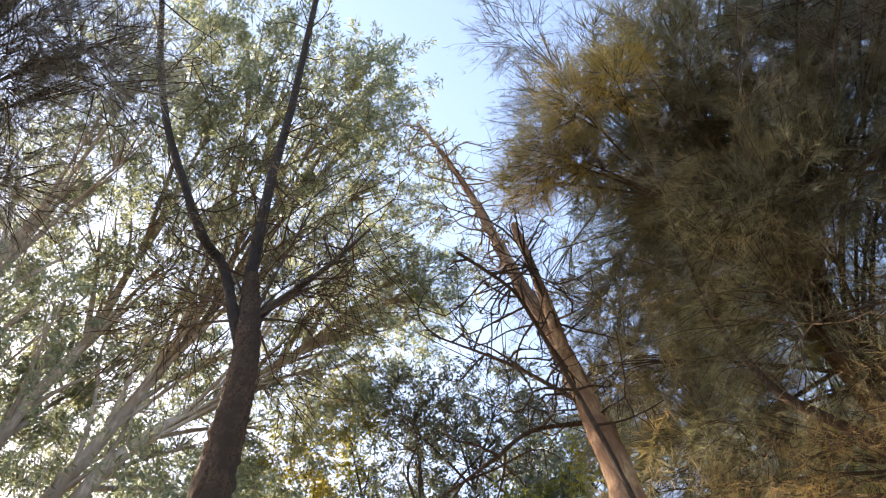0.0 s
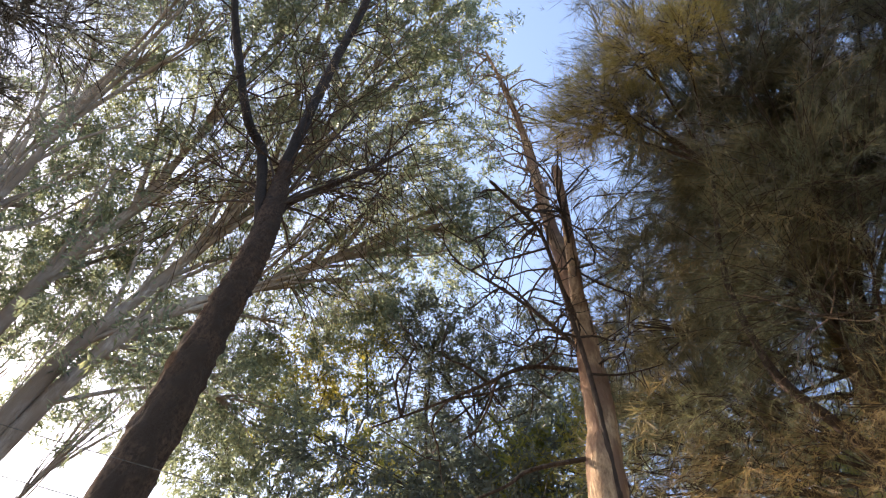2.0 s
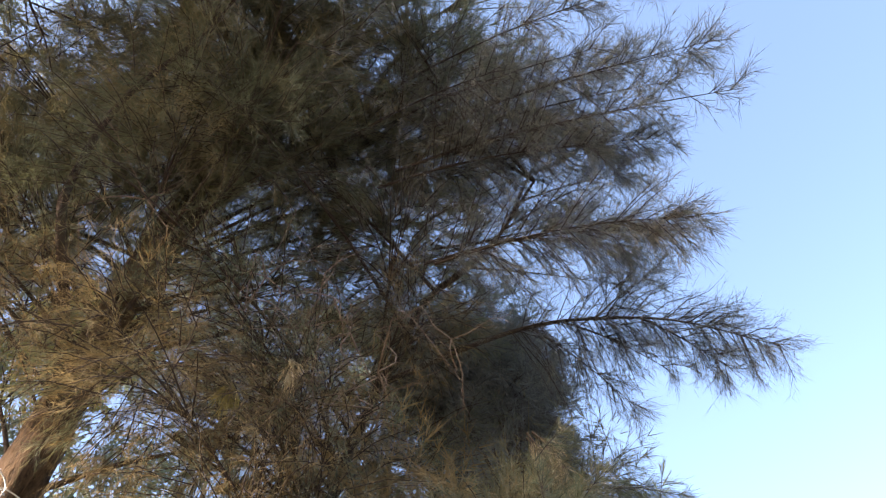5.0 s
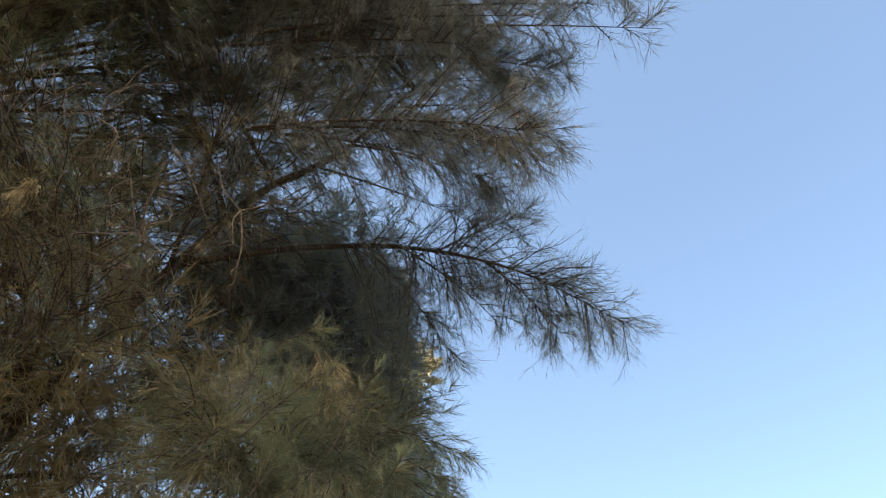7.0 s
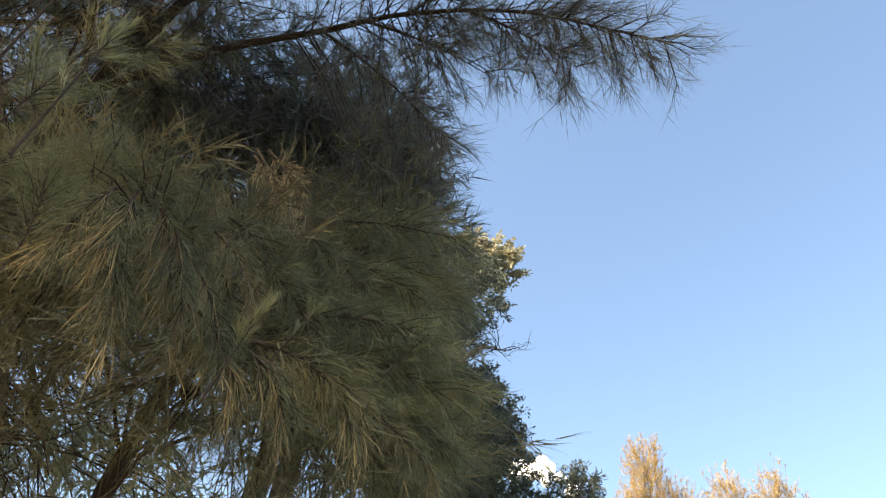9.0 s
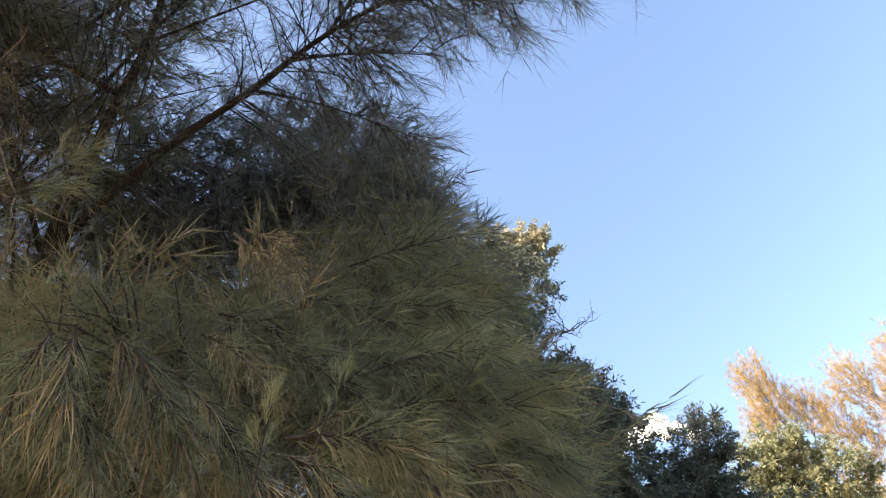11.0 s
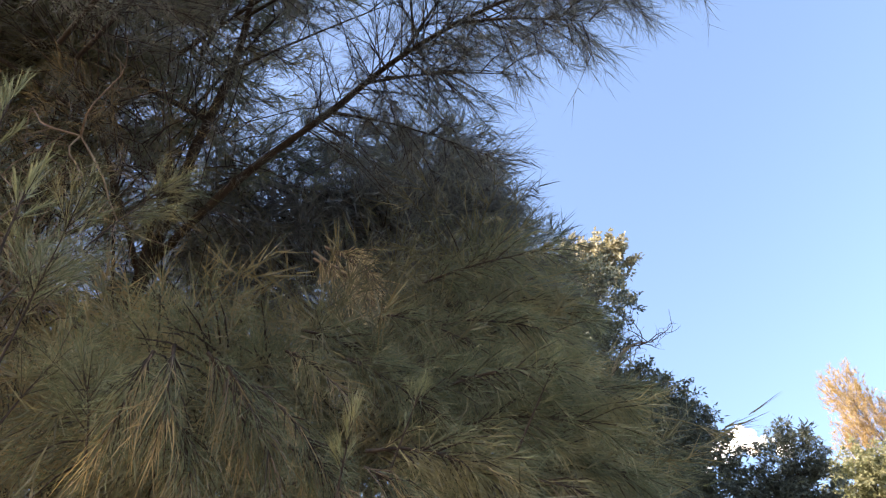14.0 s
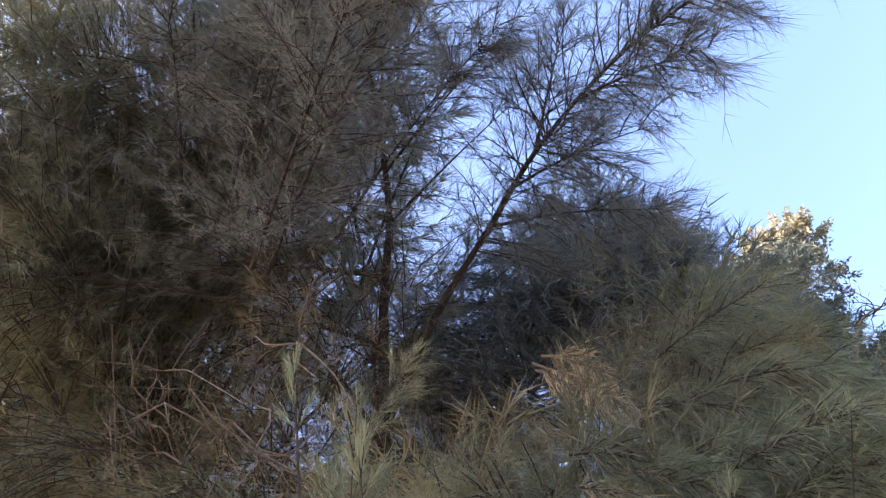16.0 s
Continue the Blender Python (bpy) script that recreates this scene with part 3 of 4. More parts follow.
bare_twigs(t_cas, 1450, np.array([(2.55, 2.97, 5.18), (2.95, 2.55, 5.23), (3.17, 2.42, 4.87), (3.38, 2.14, 4.87), (3.5, 1.98, 4.56), (3.63, 2.03, 4.39), (2.21, 3.04, 5.57), (2.82, 2.88, 4.79)]), 34, 0.55, 0.1, DEAD_TWIG, 0.13, thick=0.0055)
for n, q in enumerate([(2.42, 3.62, 6.06), (3.89, 3.64, 5.27), (2.98, 2.58, 4.29), (3.11, 2.29, 4.43)]):
    plume(t_cas, 1460 + n, (q[0] + 0.1, q[1] + 0.15, q[2] + 0.2), q, 0.02, 9, 0.16, 30, 0.13, 0.004, 0.9, NEEDLE_DEAD if n % 2 else NEEDLE_GOLD, DEAD_TWIG, 0.006, label="dead sunlit tuft")
TIPS = [(3.85, -0.75, 6.8), (4.05, -0.25, 6.2), (4.1, -0.05, 6.35), (3.85, -0.3, 4.95), (3.95, -0.05, 5.1), (4.5, 0.3, 5.75), (3.4, -0.6, 7.4), (3.6, 0.0, 6.9), (3.9, 0.3, 6.6)]
for n, q in enumerate(TIPS):
    a = (0.6 * q[0] + 0.4 * 2.75, 0.5 * q[1] + 0.5 * 3.4, q[2] + 0.25)
    q = tuple(0.12 * e + 0.88 * w for e, w in zip(a, q))
    bough(t_cas, 220 + n, a, q, 0.25, 60, 0.55, 13, 8, 0.1, 0.0024, 0.25, 0.05, NEEDLE_BLUE, thick=0.011)

MASS = [(2.12, 1.9, 6.42), (2.47, 2.34, 6.09), (2.07, 2.77, 6.05), (2.97, 1.76, 7.01), (3.45, 1.51, 6.82), (3.32, 2.45, 6.58), (3.75, 2.34, 6.35), (3.6, 3.09, 6.05), (3.94, 3.25, 5.68), (3.33, 3.77, 5.75), (2.63, 1.96, 7.46), (3.11, 1.73, 7.29), (3.28, 2.33, 6.96), (2.94, 2.81, 6.93), (3.23, 3.13, 6.56), (2.61, 3.37, 6.77), (2.87, 3.67, 6.41), (2.96, 3.94, 6.12)]
for n, q in enumerate(MASS):
    clump(t_cas, 1330 + n, q, (0.75, 0.75, 0.55), stem_at(c_c, q[2] - 0.8), 34 if n in (0, 3, 4, 5, 6) else 76, 0.45, 56, 0.19, 0.0056, 0.3, NEEDLE_BROWN if n in (8, 9) else NEEDLE_BLUE if n in (0, 3, 4, 5, 6) else NEEDLE, thick=0.018)
LACE = [(3.52, -0.51, 6.36), (3.64, -0.23, 6.31), (3.49, 0.07, 5.94), (3.53, 0.45, 5.88), (3.24, 0.16, 6.54), (2.9, 0.4, 6.68), (2.89, 0.76, 6.2), (3.85, -0.62, 6.14)]
for n, q in enumerate(LACE):
    a = (0.5 * q[0] + 0.5 * 2.9, 0.45 * q[1] + 0.55 * 3.2, q[2] + 0.3)
    bough(t_cas, 1300 + n, a, q, 0.2, 26 if q[0] < 3.3 else 44, 0.5, 10, 8, 0.11, 0.0026, 0.15, 0.1, NEEDLE_BLUE, thick=0.014, fan=0.95)

# ---- second casuarina, whose long bough crosses the sky ----
t_jay = thing("casuarina_tree", (4.0, 3.1, 0), "slender casuarina with a long bough reaching out against the sky", "tree", "casuarinas")
c_j = trunk(t_jay, [(4.0, 3.1, 0.5), (4.05, 2.95, 2.5), (4.1, 2.75, 4.3), (4.12, 2.45, 5.2), (4.1, 2.11, 5.82), (4.09, 1.75, 5.98), (4.03, 1.44, 6.07), (3.9, 1.0, 6.4)], 0.05, 0.01, BARK_DARK, n=50, sides=10)
bough(t_jay, 300, (4.12, 2.47, 5.18), (5.14, -0.08, 5.12), 0, 150, 0.66, 13, 8, 0.1, 0.0016, 0.5, 0.34, NEEDLE_BLUE, thick=0.026, fan=1.1, spread=0.5,
             via=((4.31, 1.9, 5.4), (4.54, 1.45, 5.6), (4.65, 0.98, 5.53), (4.85, 0.46, 5.4)), label="long arching bough")
for n, (a, q, up) in enumerate((((4.54, 1.45, 5.6), (5.05, 0.95, 5.0), 0.1), ((4.6, 1.2, 5.57), (4.95, 0.6, 5.05), 0.1), ((4.75, 0.7, 5.48), (5.0, 0.25, 4.95), 0.08), ((4.65, 0.98, 5.53), (4.75, 0.45, 5.9), 0.05),
                                ((4.03, 1.44, 6.07), (4.5, 0.5, 5.85), 0.12), ((4.1, 1.7, 6.0), (4.6, 0.75, 5.72), 0.05), ((4.0, 1.35, 6.12), (4.1, 0.4, 6.3), 0.1), ((3.95, 1.15, 6.3), (4.3, 0.3, 6.5), 0.1))):
    bough(t_jay, 301 + n, a, q, up, 14 if n in (4, 5) else 28, 0.4, 11, 8, 0.11, 0.002, 0.35, 0.12, NEEDLE_BLUE, thick=0.009)
for n, (a, q) in enumerate((((4.0, 2.2, 6.5), (3.6, 1.2, 7.2)), ((4.1, 2.7, 5.6), (4.7, 1.9, 6.2)), 
                            ((4.1, 2.8, 5.2), (4.4, 2.3, 5.4)),
                            ((4.0, 2.4, 6.3), (4.35, 0.6, 6.15)), ((3.95, 2.1, 6.7), (4.0, 0.4, 6.5)))):
    bough(t_jay, 310 + n, a, q, 0.2, 22 if n == 3 else 34, 0.55, 10, 9, 0.12, 0.0024, 0.35, 0.15, NEEDLE_BLUE, thick=0.012)
for n, q in enumerate([(2.8, 1.5, 7.1), (4.0, 1.0, 6.8), (2.1, 2.4, 6.2), (2.9, 2.5, 6.5), (3.4, 1.6, 7.0), (2.0, 2.9, 5.4), (2.8, 2.7, 5.0), (2.4, 2.7, 4.2), (4.4, 2.6, 4.8),
                       (3.4, 1.9, 5.7), (3.5, 2.7, 5.1), (4.0, 2.0, 5.5), (3.6, 2.5, 4.1), (3.3, 2.9, 4.6), (3.2, 2.6, 3.7), (3.4, 3.0, 3.2), (3.9, 2.6, 3.2), (3.25, 2.95, 4.99), (3.43, 2.61, 4.5), (3.3, 3.26, 4.65), (3.64, 2.57, 4.98)]):
    clump(t_jay, 330 + n, q, (0.6, 0.6, 0.45), stem_at(c_j, q[2] - 0.6), 24 if n in (0, 4) else 62, 0.42, 48, 0.16, 0.0036, 0.35, NEEDLE_BROWN if n in (7, 12, 14, 15, 17, 18) else NEEDLE_BLUE if n in (0, 1, 4, 9, 11) else NEEDLE, thick=0.016)
for n, q in enumerate([(4.35, 3.15, 4.17), (4.71, 2.69, 4.04), (4.65, 2.98, 3.72), (4.58, 2.46, 4.41), (4.43, 3.04, 4.59), (4.8, 2.36, 3.56)]):
    clump(t_jay, 370 + n, q, (0.6, 0.6, 0.5), stem_at(c_j, q[2] - 0.4), 70, 0.42, 48, 0.16, 0.0045, 0.4, NEEDLE if n % 2 else NEEDLE_BROWN, thick=0.014)
core(t_jay, 380, [(3.95, 3.31, 4.5), (4.13, 2.9, 4.12), (4.2, 3.11, 3.73), (4.25, 2.82, 4.46), (4.41, 2.54, 3.85), (4.38, 2.29, 4.19)], (0.55, 0.55, 0.5), NEEDLE_BROWN, 48, 5, 0.008, 0.16)
UNDER = [(3.55, 2.36, 4.34), (3.73, 1.99, 5.32), (2.87, 3.05, 4.74), (2.68, 3.35, 4.55), (3.27, 2.59, 4.41), (2.88, 3.24, 4.38), (1.82, 3.77, 5.52), (1.71, 3.92, 5.11), (2.22, 3.73, 5.0)]
for n, q in enumerate(UNDER):
    clump(t_cas if n > 5 else t_jay, 1600 + n, q, (0.5, 0.5, 0.42), stem_at(c_c if n > 5 else c_j, q[2] - 0.5), 46, 0.34, 50, 0.15, 0.0048, 0.6, NEEDLE_BROWN if n % 3 else NEEDLE, thick=0.01)
bare_twigs(t_jay, 360, np.array([(2.95, 2.19, 4.9), (3.1, 2.06, 4.88), (3.54, 2.01, 4.56), (3.27, 2.37, 4.53), (3.64, 1.56, 4.73), (3.38, 2.59, 4.24), (3.76, 1.85, 4.44)]), 18, 0.45, 0.1, DEAD_TWIG, 0.15, thick=0.0045)

# ---- drooping casuarina close to the path ----
t_near = thing("casuarina_tree", (5.2, 2.35, 0), "young casuarina with long drooping green sprays over the path", "tree", "casuarinas")
c_n = trunk(t_near, [(5.2, 2.4, 0.6), (5.1, 2.2, 2.0), (4.85, 1.9, 3.4), (4.9, 1.6, 4.6)], 0.07, 0.014, BARK_DARK, n=40, sides=12)
GREEN = [((4.65, 1.13, 4.00), (4.87, 0.97, 3.85)), ((4.83, 1.17, 4.28), (5.07, 0.80, 4.24)), ((4.80, 1.05, 3.98), (5.03, 0.80, 3.85)), ((4.45, 1.01, 3.64), (4.63, 0.90, 3.47)),
         ((4.67, 0.94, 3.57), (4.79, 0.64, 3.49)), ((4.70, 0.88, 3.44), (4.92, 0.68, 3.41)), ((4.45, 0.89, 3.29), (4.60, 0.71, 3.20)), ((4.39, 1.15, 3.82), (4.57, 1.04, 3.69)),
         ((5.02, 1.01, 4.15), (5.27, 0.92, 4.15)), ((5.03, 0.92, 3.75), (5.27, 0.84, 3.75)), ((5.10, 1.01, 3.61), (5.28, 0.90, 3.51)), 
         ((4.64, 0.99, 3.69), (4.78, 0.86, 3.56))]
TAN = [((4.00, 0.83, 3.33), (4.02, 0.86, 3.21)), ((4.06, 0.82, 3.33), (4.15, 0.82, 3.21)), ((4.09, 0.78, 3.28), (4.21, 0.80, 3.13)), ((3.98, 0.89, 3.35), (3.96, 0.93, 3.22)),
       ((4.16, 0.86, 3.33), (4.28, 0.79, 3.18)), ((4.05, 0.87, 3.20), (4.10, 0.87, 3.08)), ((4.24, 0.81, 3.18), (4.35, 0.77, 3.08)), ((4.52, 0.75, 3.23), (4.63, 0.67, 3.12)),
       ((4.81, 0.77, 3.27), (4.94, 0.68, 3.19)), ((4.37, 0.76, 3.15), (4.45, 0.71, 3.06)), ((4.29, 1.00, 3.58), (4.40, 0.92, 3.45))]
EDGE = [((3.75, 1.06, 3.32), (3.75, 0.85, 3.55)), ((3.80, 1.16, 3.81), (3.92, 1.05, 4.03)), ((3.80, 1.28, 3.36), (3.85, 1.18, 3.49)),
        ((3.69, 1.08, 3.46), (3.75, 1.13, 3.70)), ((3.96, 1.11, 3.23), (3.91, 1.04, 3.33))]
HEART = [(4.89, 1.55, 4.22), (5.15, 1.37, 4.20), (5.37, 1.32, 4.06), (4.62, 1.48, 3.82), (4.32, 1.41, 3.72), (4.90, 1.31, 3.65), (5.49, 1.24, 3.84),
         (5.26, 1.32, 4.60), (4.13, 1.51, 3.67), (4.62, 1.22, 3.45), (5.16, 1.25, 3.65), (5.3, 1.75, 4.9)]
for n, (a, q) in enumerate(GREEN):
    plume(t_near, 400 + n, a, q, 0.04, 30, 0.15, 40, 0.115, 0.0013, 0.35, NEEDLE_NEAR, TWIG, 0.005, fuzz=0.4, bare=0.05)
for n, (a, q) in enumerate(TAN):
    plume(t_near, 430 + n, a, q, 0.03, 18, 0.1, 24, 0.08, 0.001, 0.6, NEEDLE_NEAR, TWIG, 0.004, fuzz=0.6, bare=0.05)
    plume(t_near, 1430 + n, a, q, 0.03, 7, 0.11, 8, 0.14, 0.0013, 1.0, NEEDLE_TAN, DEAD_TWIG, 0.003, fuzz=0.3, bare=0.05, label="drooping tan spray")
for n, (a, q) in enumerate(EDGE):
    plume(t_near, 450 + n, a, q, 0.03, 16, 0.12, 44, 0.09, 0.0008, 0.1, NEEDLE_NEAR, TWIG, 0.003, fuzz=0.3, bare=0.2)
for n, (a, q) in enumerate((((4.3, 0.76, 2.96), (4.27, 0.64, 3.12)), ((4.44, 0.8, 3.16), (4.46, 0.71, 3.31)), ((4.74, 0.74, 3.3), (4.76, 0.6, 3.45)), ((3.64, 0.62, 3.1), (3.61, 0.52, 3.38)), ((3.72, 0.5, 2.9), (3.7, 0.42, 3.1)))):
    plume(t_near, 460 + n, a, q, 0.0, 3, 0.045, 34, 0.055, 0.001, 0.0, SAGE_LEAF, thick=0.003, label="fresh upright shoot", bare=0.5, fuzz=0.16)
for n, q in enumerate(HEART):
    clump(t_near, 470 + n, q, (0.3, 0.3, 0.28), stem_at(c_n, q[2] - 0.3), 64, 0.2, 54, 0.14, 0.003, 0.4, NEEDLE_NEAR, thick=0.008)
core(t_near, 1100, HEART, (0.26, 0.26, 0.24), NEEDLE_INNER, 44, 5, 0.005, 0.12)
for n, (a, q) in enumerate((((4.59, 1.57, 4.7), (4.75, 1.46, 4.4)), ((4.6, 1.58, 4.67), (4.7, 1.47, 4.42)), ((4.63, 1.55, 4.73), (4.78, 1.43, 4.51)), ((4.68, 1.54, 4.71), (4.77, 1.46, 4.61)), ((4.62, 1.54, 4.64), (4.77, 1.4, 4.34)))):
    plume(t_near, 490 + n, a, q, 0.05, 16, 0.14, 14, 0.09, 0.0024, 0.4, NEEDLE_DEAD, DEAD_TWIG, 0.007, label="dead tan spray", bare=0.1)

# ---- dusky trees beyond ----
t_dusk = thing("dusky_tree", (7.6, 4.0, 0), "dark dense tree with blue-green foliage in shade", "tree", "trees beyond")
c_d = trunk(t_dusk, [(7.6, 4.0, 0.6), (7.4, 3.9, 4), (7.1, 3.6, 6.6), (6.9, 3.3, 8.0)], 0.13, 0.03, BARK_DARK)
for n, q in enumerate([(6.25, 2.96, 8.11), (6.08, 3.44, 7.87), (6.76, 3.16, 7.79), (7.47, 3.29, 8.3), (6.46, 3.41, 7.36), (7.26, 3.36, 7.46), (7.5, 3.64, 6.85), (6.34, 2.92, 7.12)]):
    clump(t_dusk, 500 + n, q, (0.63, 0.63, 0.55), stem_at(c_d, q[2] - 0.8), 90, 0.36, 60, 0.13, 0.006, 0.2, BUSH_LEAF, thick=0.03)
core(t_dusk, 1150, [(6.25, 2.96, 8.11), (6.48, 3.37, 7.67), (6.83, 3.18, 7.78), (7.38, 3.3, 8.07), (7.25, 3.38, 7.31), (6.49, 3.11, 7.16)], (0.63, 0.63, 0.55), BUSH_LEAF, width=0.011)
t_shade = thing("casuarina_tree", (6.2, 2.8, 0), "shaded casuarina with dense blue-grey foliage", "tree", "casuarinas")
c_sh = trunk(t_shade, [(6.2, 2.8, 0.6), (6.1, 2.7, 3), (5.9, 2.4, 5.0), (5.7, 2.1, 6.2)], 0.09, 0.025, BARK_DARK)
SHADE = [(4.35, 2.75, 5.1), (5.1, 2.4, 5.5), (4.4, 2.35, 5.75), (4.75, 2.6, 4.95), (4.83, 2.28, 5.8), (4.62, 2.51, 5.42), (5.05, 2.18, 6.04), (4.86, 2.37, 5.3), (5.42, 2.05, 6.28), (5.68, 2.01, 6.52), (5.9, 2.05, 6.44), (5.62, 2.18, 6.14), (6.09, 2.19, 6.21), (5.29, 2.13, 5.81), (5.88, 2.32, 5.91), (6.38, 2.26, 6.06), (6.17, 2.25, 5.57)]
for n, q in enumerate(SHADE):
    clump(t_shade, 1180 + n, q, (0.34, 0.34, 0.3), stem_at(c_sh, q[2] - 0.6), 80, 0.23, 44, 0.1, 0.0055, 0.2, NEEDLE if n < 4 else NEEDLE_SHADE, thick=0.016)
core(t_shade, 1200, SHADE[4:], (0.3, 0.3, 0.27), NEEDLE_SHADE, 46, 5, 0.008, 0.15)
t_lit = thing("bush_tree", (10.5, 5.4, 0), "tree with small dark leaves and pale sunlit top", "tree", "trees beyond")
c_l = trunk(t_lit, [(10.5, 5.4, 0.6), (10.5, 5.4, 5), (10.8, 5.2, 10.4)], 0.16, 0.03, BARK_DARK)
# The top's sunlight is painted: paler leaves than in the crown below.
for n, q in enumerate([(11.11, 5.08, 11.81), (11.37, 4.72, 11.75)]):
    clump(t_lit, 520 + n, q, (0.5, 0.5, 0.5), (10.81, 5.2, 10.43), 80, 0.3, 40, 0.09, 0.01, 0.1, SUNLIT_TOP_LEAF, leafy=0.045, label="pale sunlit top")
for n, q in enumerate([(10.8, 5.3, 10.44), (9.98, 4.6, 10.11), (10.4, 5.04, 9.63), (11.08, 4.98, 10.89), (10.14, 5.1, 8.85), (9.56, 4.85, 8.46), (9.67, 5.17, 7.68), (10.43, 5.42, 7.45)]):
    clump(t_lit, 530 + n, q, (0.7, 0.7, 0.7), stem_at(c_l, q[2] - 1), 80, 0.4, 46, 0.08, 0.01, 0.2, BUSH_LEAF, leafy=0.03)
t_bush = thing("bush_tree", (12.3, 6.6, 0), "spreading dark tree with flat leafy boughs", "tree", "trees beyond")
c_b = trunk(t_bush, [(12.3, 6.6, 0.6), (12.3, 6.5, 4), (12.2, 6.3, 9)], 0.16, 0.04, BARK_DARK)
for n, q in enumerate([(11.28, 6.01, 10.29), (11.78, 5.94, 9.84), (12.43, 5.58, 9.45), (12.06, 6.48, 9.18), (13.5, 6.47, 9.48), (13.09, 5.88, 9.54), (11.53, 5.45, 9.4), (11.9, 5.41, 8.56), (13.02, 6, 8.55), (10.9, 5.27, 8.41), (11.78, 6.35, 9.08), (12.83, 6.43, 8.11), (13.62, 5.87, 7.89), (10.82, 5.56, 7.64), (11.99, 5.78, 7.39), (13.19, 5.8, 7.1), (13.86, 5.78, 9.13), (14.32, 5.67, 8.49), (14.71, 5.39, 8.07), (13.7, 5.91, 8.2), (13.08, 5.7, 9.33), (15.49, 5.14, 7.96), (15.88, 4.62, 7.61), (15.1, 5.2, 8.67), (12.97, 5.94, 8.48)]):
    clump(t_bush, 540 + n, q, (0.9, 0.8, 0.5), stem_at(c_b, q[2] - 1), 76, 0.45, 50, 0.085, 0.01, 0.1, BUSH_LEAF, leafy=0.03, thick=0.03)
core(t_bush, 1500, [(11.78, 5.94, 9.5), (12.43, 5.58, 9.1), (12.06, 6.48, 8.9), (13.1, 6.2, 9.2), (11.53, 5.45, 9.0), (11.9, 5.41, 8.3), (13.02, 6.0, 8.3), (10.9, 5.27, 8.2), (12.83, 6.43, 7.9), (13.62, 5.87, 7.7), (10.82, 5.56, 7.5), (11.99, 5.78, 7.3), (13.19, 5.8, 7.0)], (0.8, 0.7, 0.42), BUSH_LEAF, 60, 5, 0.018, 0.14)
t_bare = thing("bare_sapling", (10.3, 5.0, 0), "thin bare sapling with curling twigs", "tree")
c_s = trunk(t_bare, [(10.3, 5.0, 0.6), (10.34, 5.0, 5.04), (10.48, 4.98, 8.41), (10.68, 4.73, 8.98), (10.82, 4.55, 9.31), (10.97, 4.37, 9.44), (11.13, 4.17, 9.4)], 0.05, 0.007, DEAD_TWIG, sides=8)
bare_twigs(t_bare, 551, c_s[28:], 16, 0.5, 0.5, TWIG, 0.1, thick=0.008)
t_spire = thing("spire_tree", (14.9, 5.6, 0), "narrow dark conifer-like tree", "tree", "trees beyond")
c_p = trunk(t_spire, [(14.9, 5.6, 0.6), (14.9, 5.5, 5), (14.9, 4.8, 8.9)], 0.12, 0.02, BARK_DARK)
for n, q in enumerate([(14.89, 4.7, 9.08), (15.01, 4.99, 8.5), (14.94, 5.33, 8.14), (14.85, 5.08, 7.61), (14.63, 6, 8.14), (14.61, 6.71, 8.12), (15.17, 6.24, 7.72), (14.71, 5.83, 7.2), (15.06, 5.43, 6.73), (14.87, 6.61, 6.88)]):
    clump(t_spire, 560 + n, q, (0.38, 0.38, 0.5), stem_at(c_p, q[2] - 0.8), 70, 0.34, 40, 0.1, 0.012, 0.0, BUSH_LEAF, leafy=0.024)
core(t_spire, 1530, [(15.0, 5.3, 8.2), (14.85, 5.1, 7.6), (14.65, 6.3, 7.9), (15.1, 6.1, 7.5), (14.8, 5.8, 7.0), (14.9, 6.5, 6.8)], (0.4, 0.45, 0.45), BUSH_LEAF, 50, 5, 0.018, 0.14)
t_green = thing("pale_green_tree", (19.7, 5.5, 0), "small light green leafy tree in sun", "tree", "trees beyond")
c_g = trunk(t_green, [(19.7, 5.5, 0.6), (19.7, 5.5, 5), (19.6, 5.3, 9.8)], 0.14, 0.02, BARK_GUM)
for n, q in enumerate([(19.42, 5.55, 10.46), (19.74, 5.20, 10.39), (19.74, 5.82, 9.78), (19.66, 5.33, 9.19), (20.08, 4.63, 9.76), (19.82, 5.74, 8.41), (20.28, 4.67, 8.66)]):
    clump(t_green, 580 + n, q, (0.8, 0.8, 0.68), stem_at(c_g, q[2] - 1.0), 90, 0.47, 40, 0.12, 0.012, 0.1, SAGE_LEAF, leafy=0.04)
# Their golden glow comes largely from the sun-tinted leaf colour.
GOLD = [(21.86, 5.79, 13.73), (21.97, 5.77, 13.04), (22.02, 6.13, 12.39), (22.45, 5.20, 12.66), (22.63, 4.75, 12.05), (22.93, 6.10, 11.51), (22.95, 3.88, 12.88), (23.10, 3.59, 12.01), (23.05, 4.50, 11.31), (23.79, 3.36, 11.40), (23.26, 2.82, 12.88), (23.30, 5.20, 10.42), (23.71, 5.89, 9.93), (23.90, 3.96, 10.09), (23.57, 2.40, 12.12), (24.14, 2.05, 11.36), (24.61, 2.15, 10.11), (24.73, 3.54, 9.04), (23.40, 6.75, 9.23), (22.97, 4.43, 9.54)]
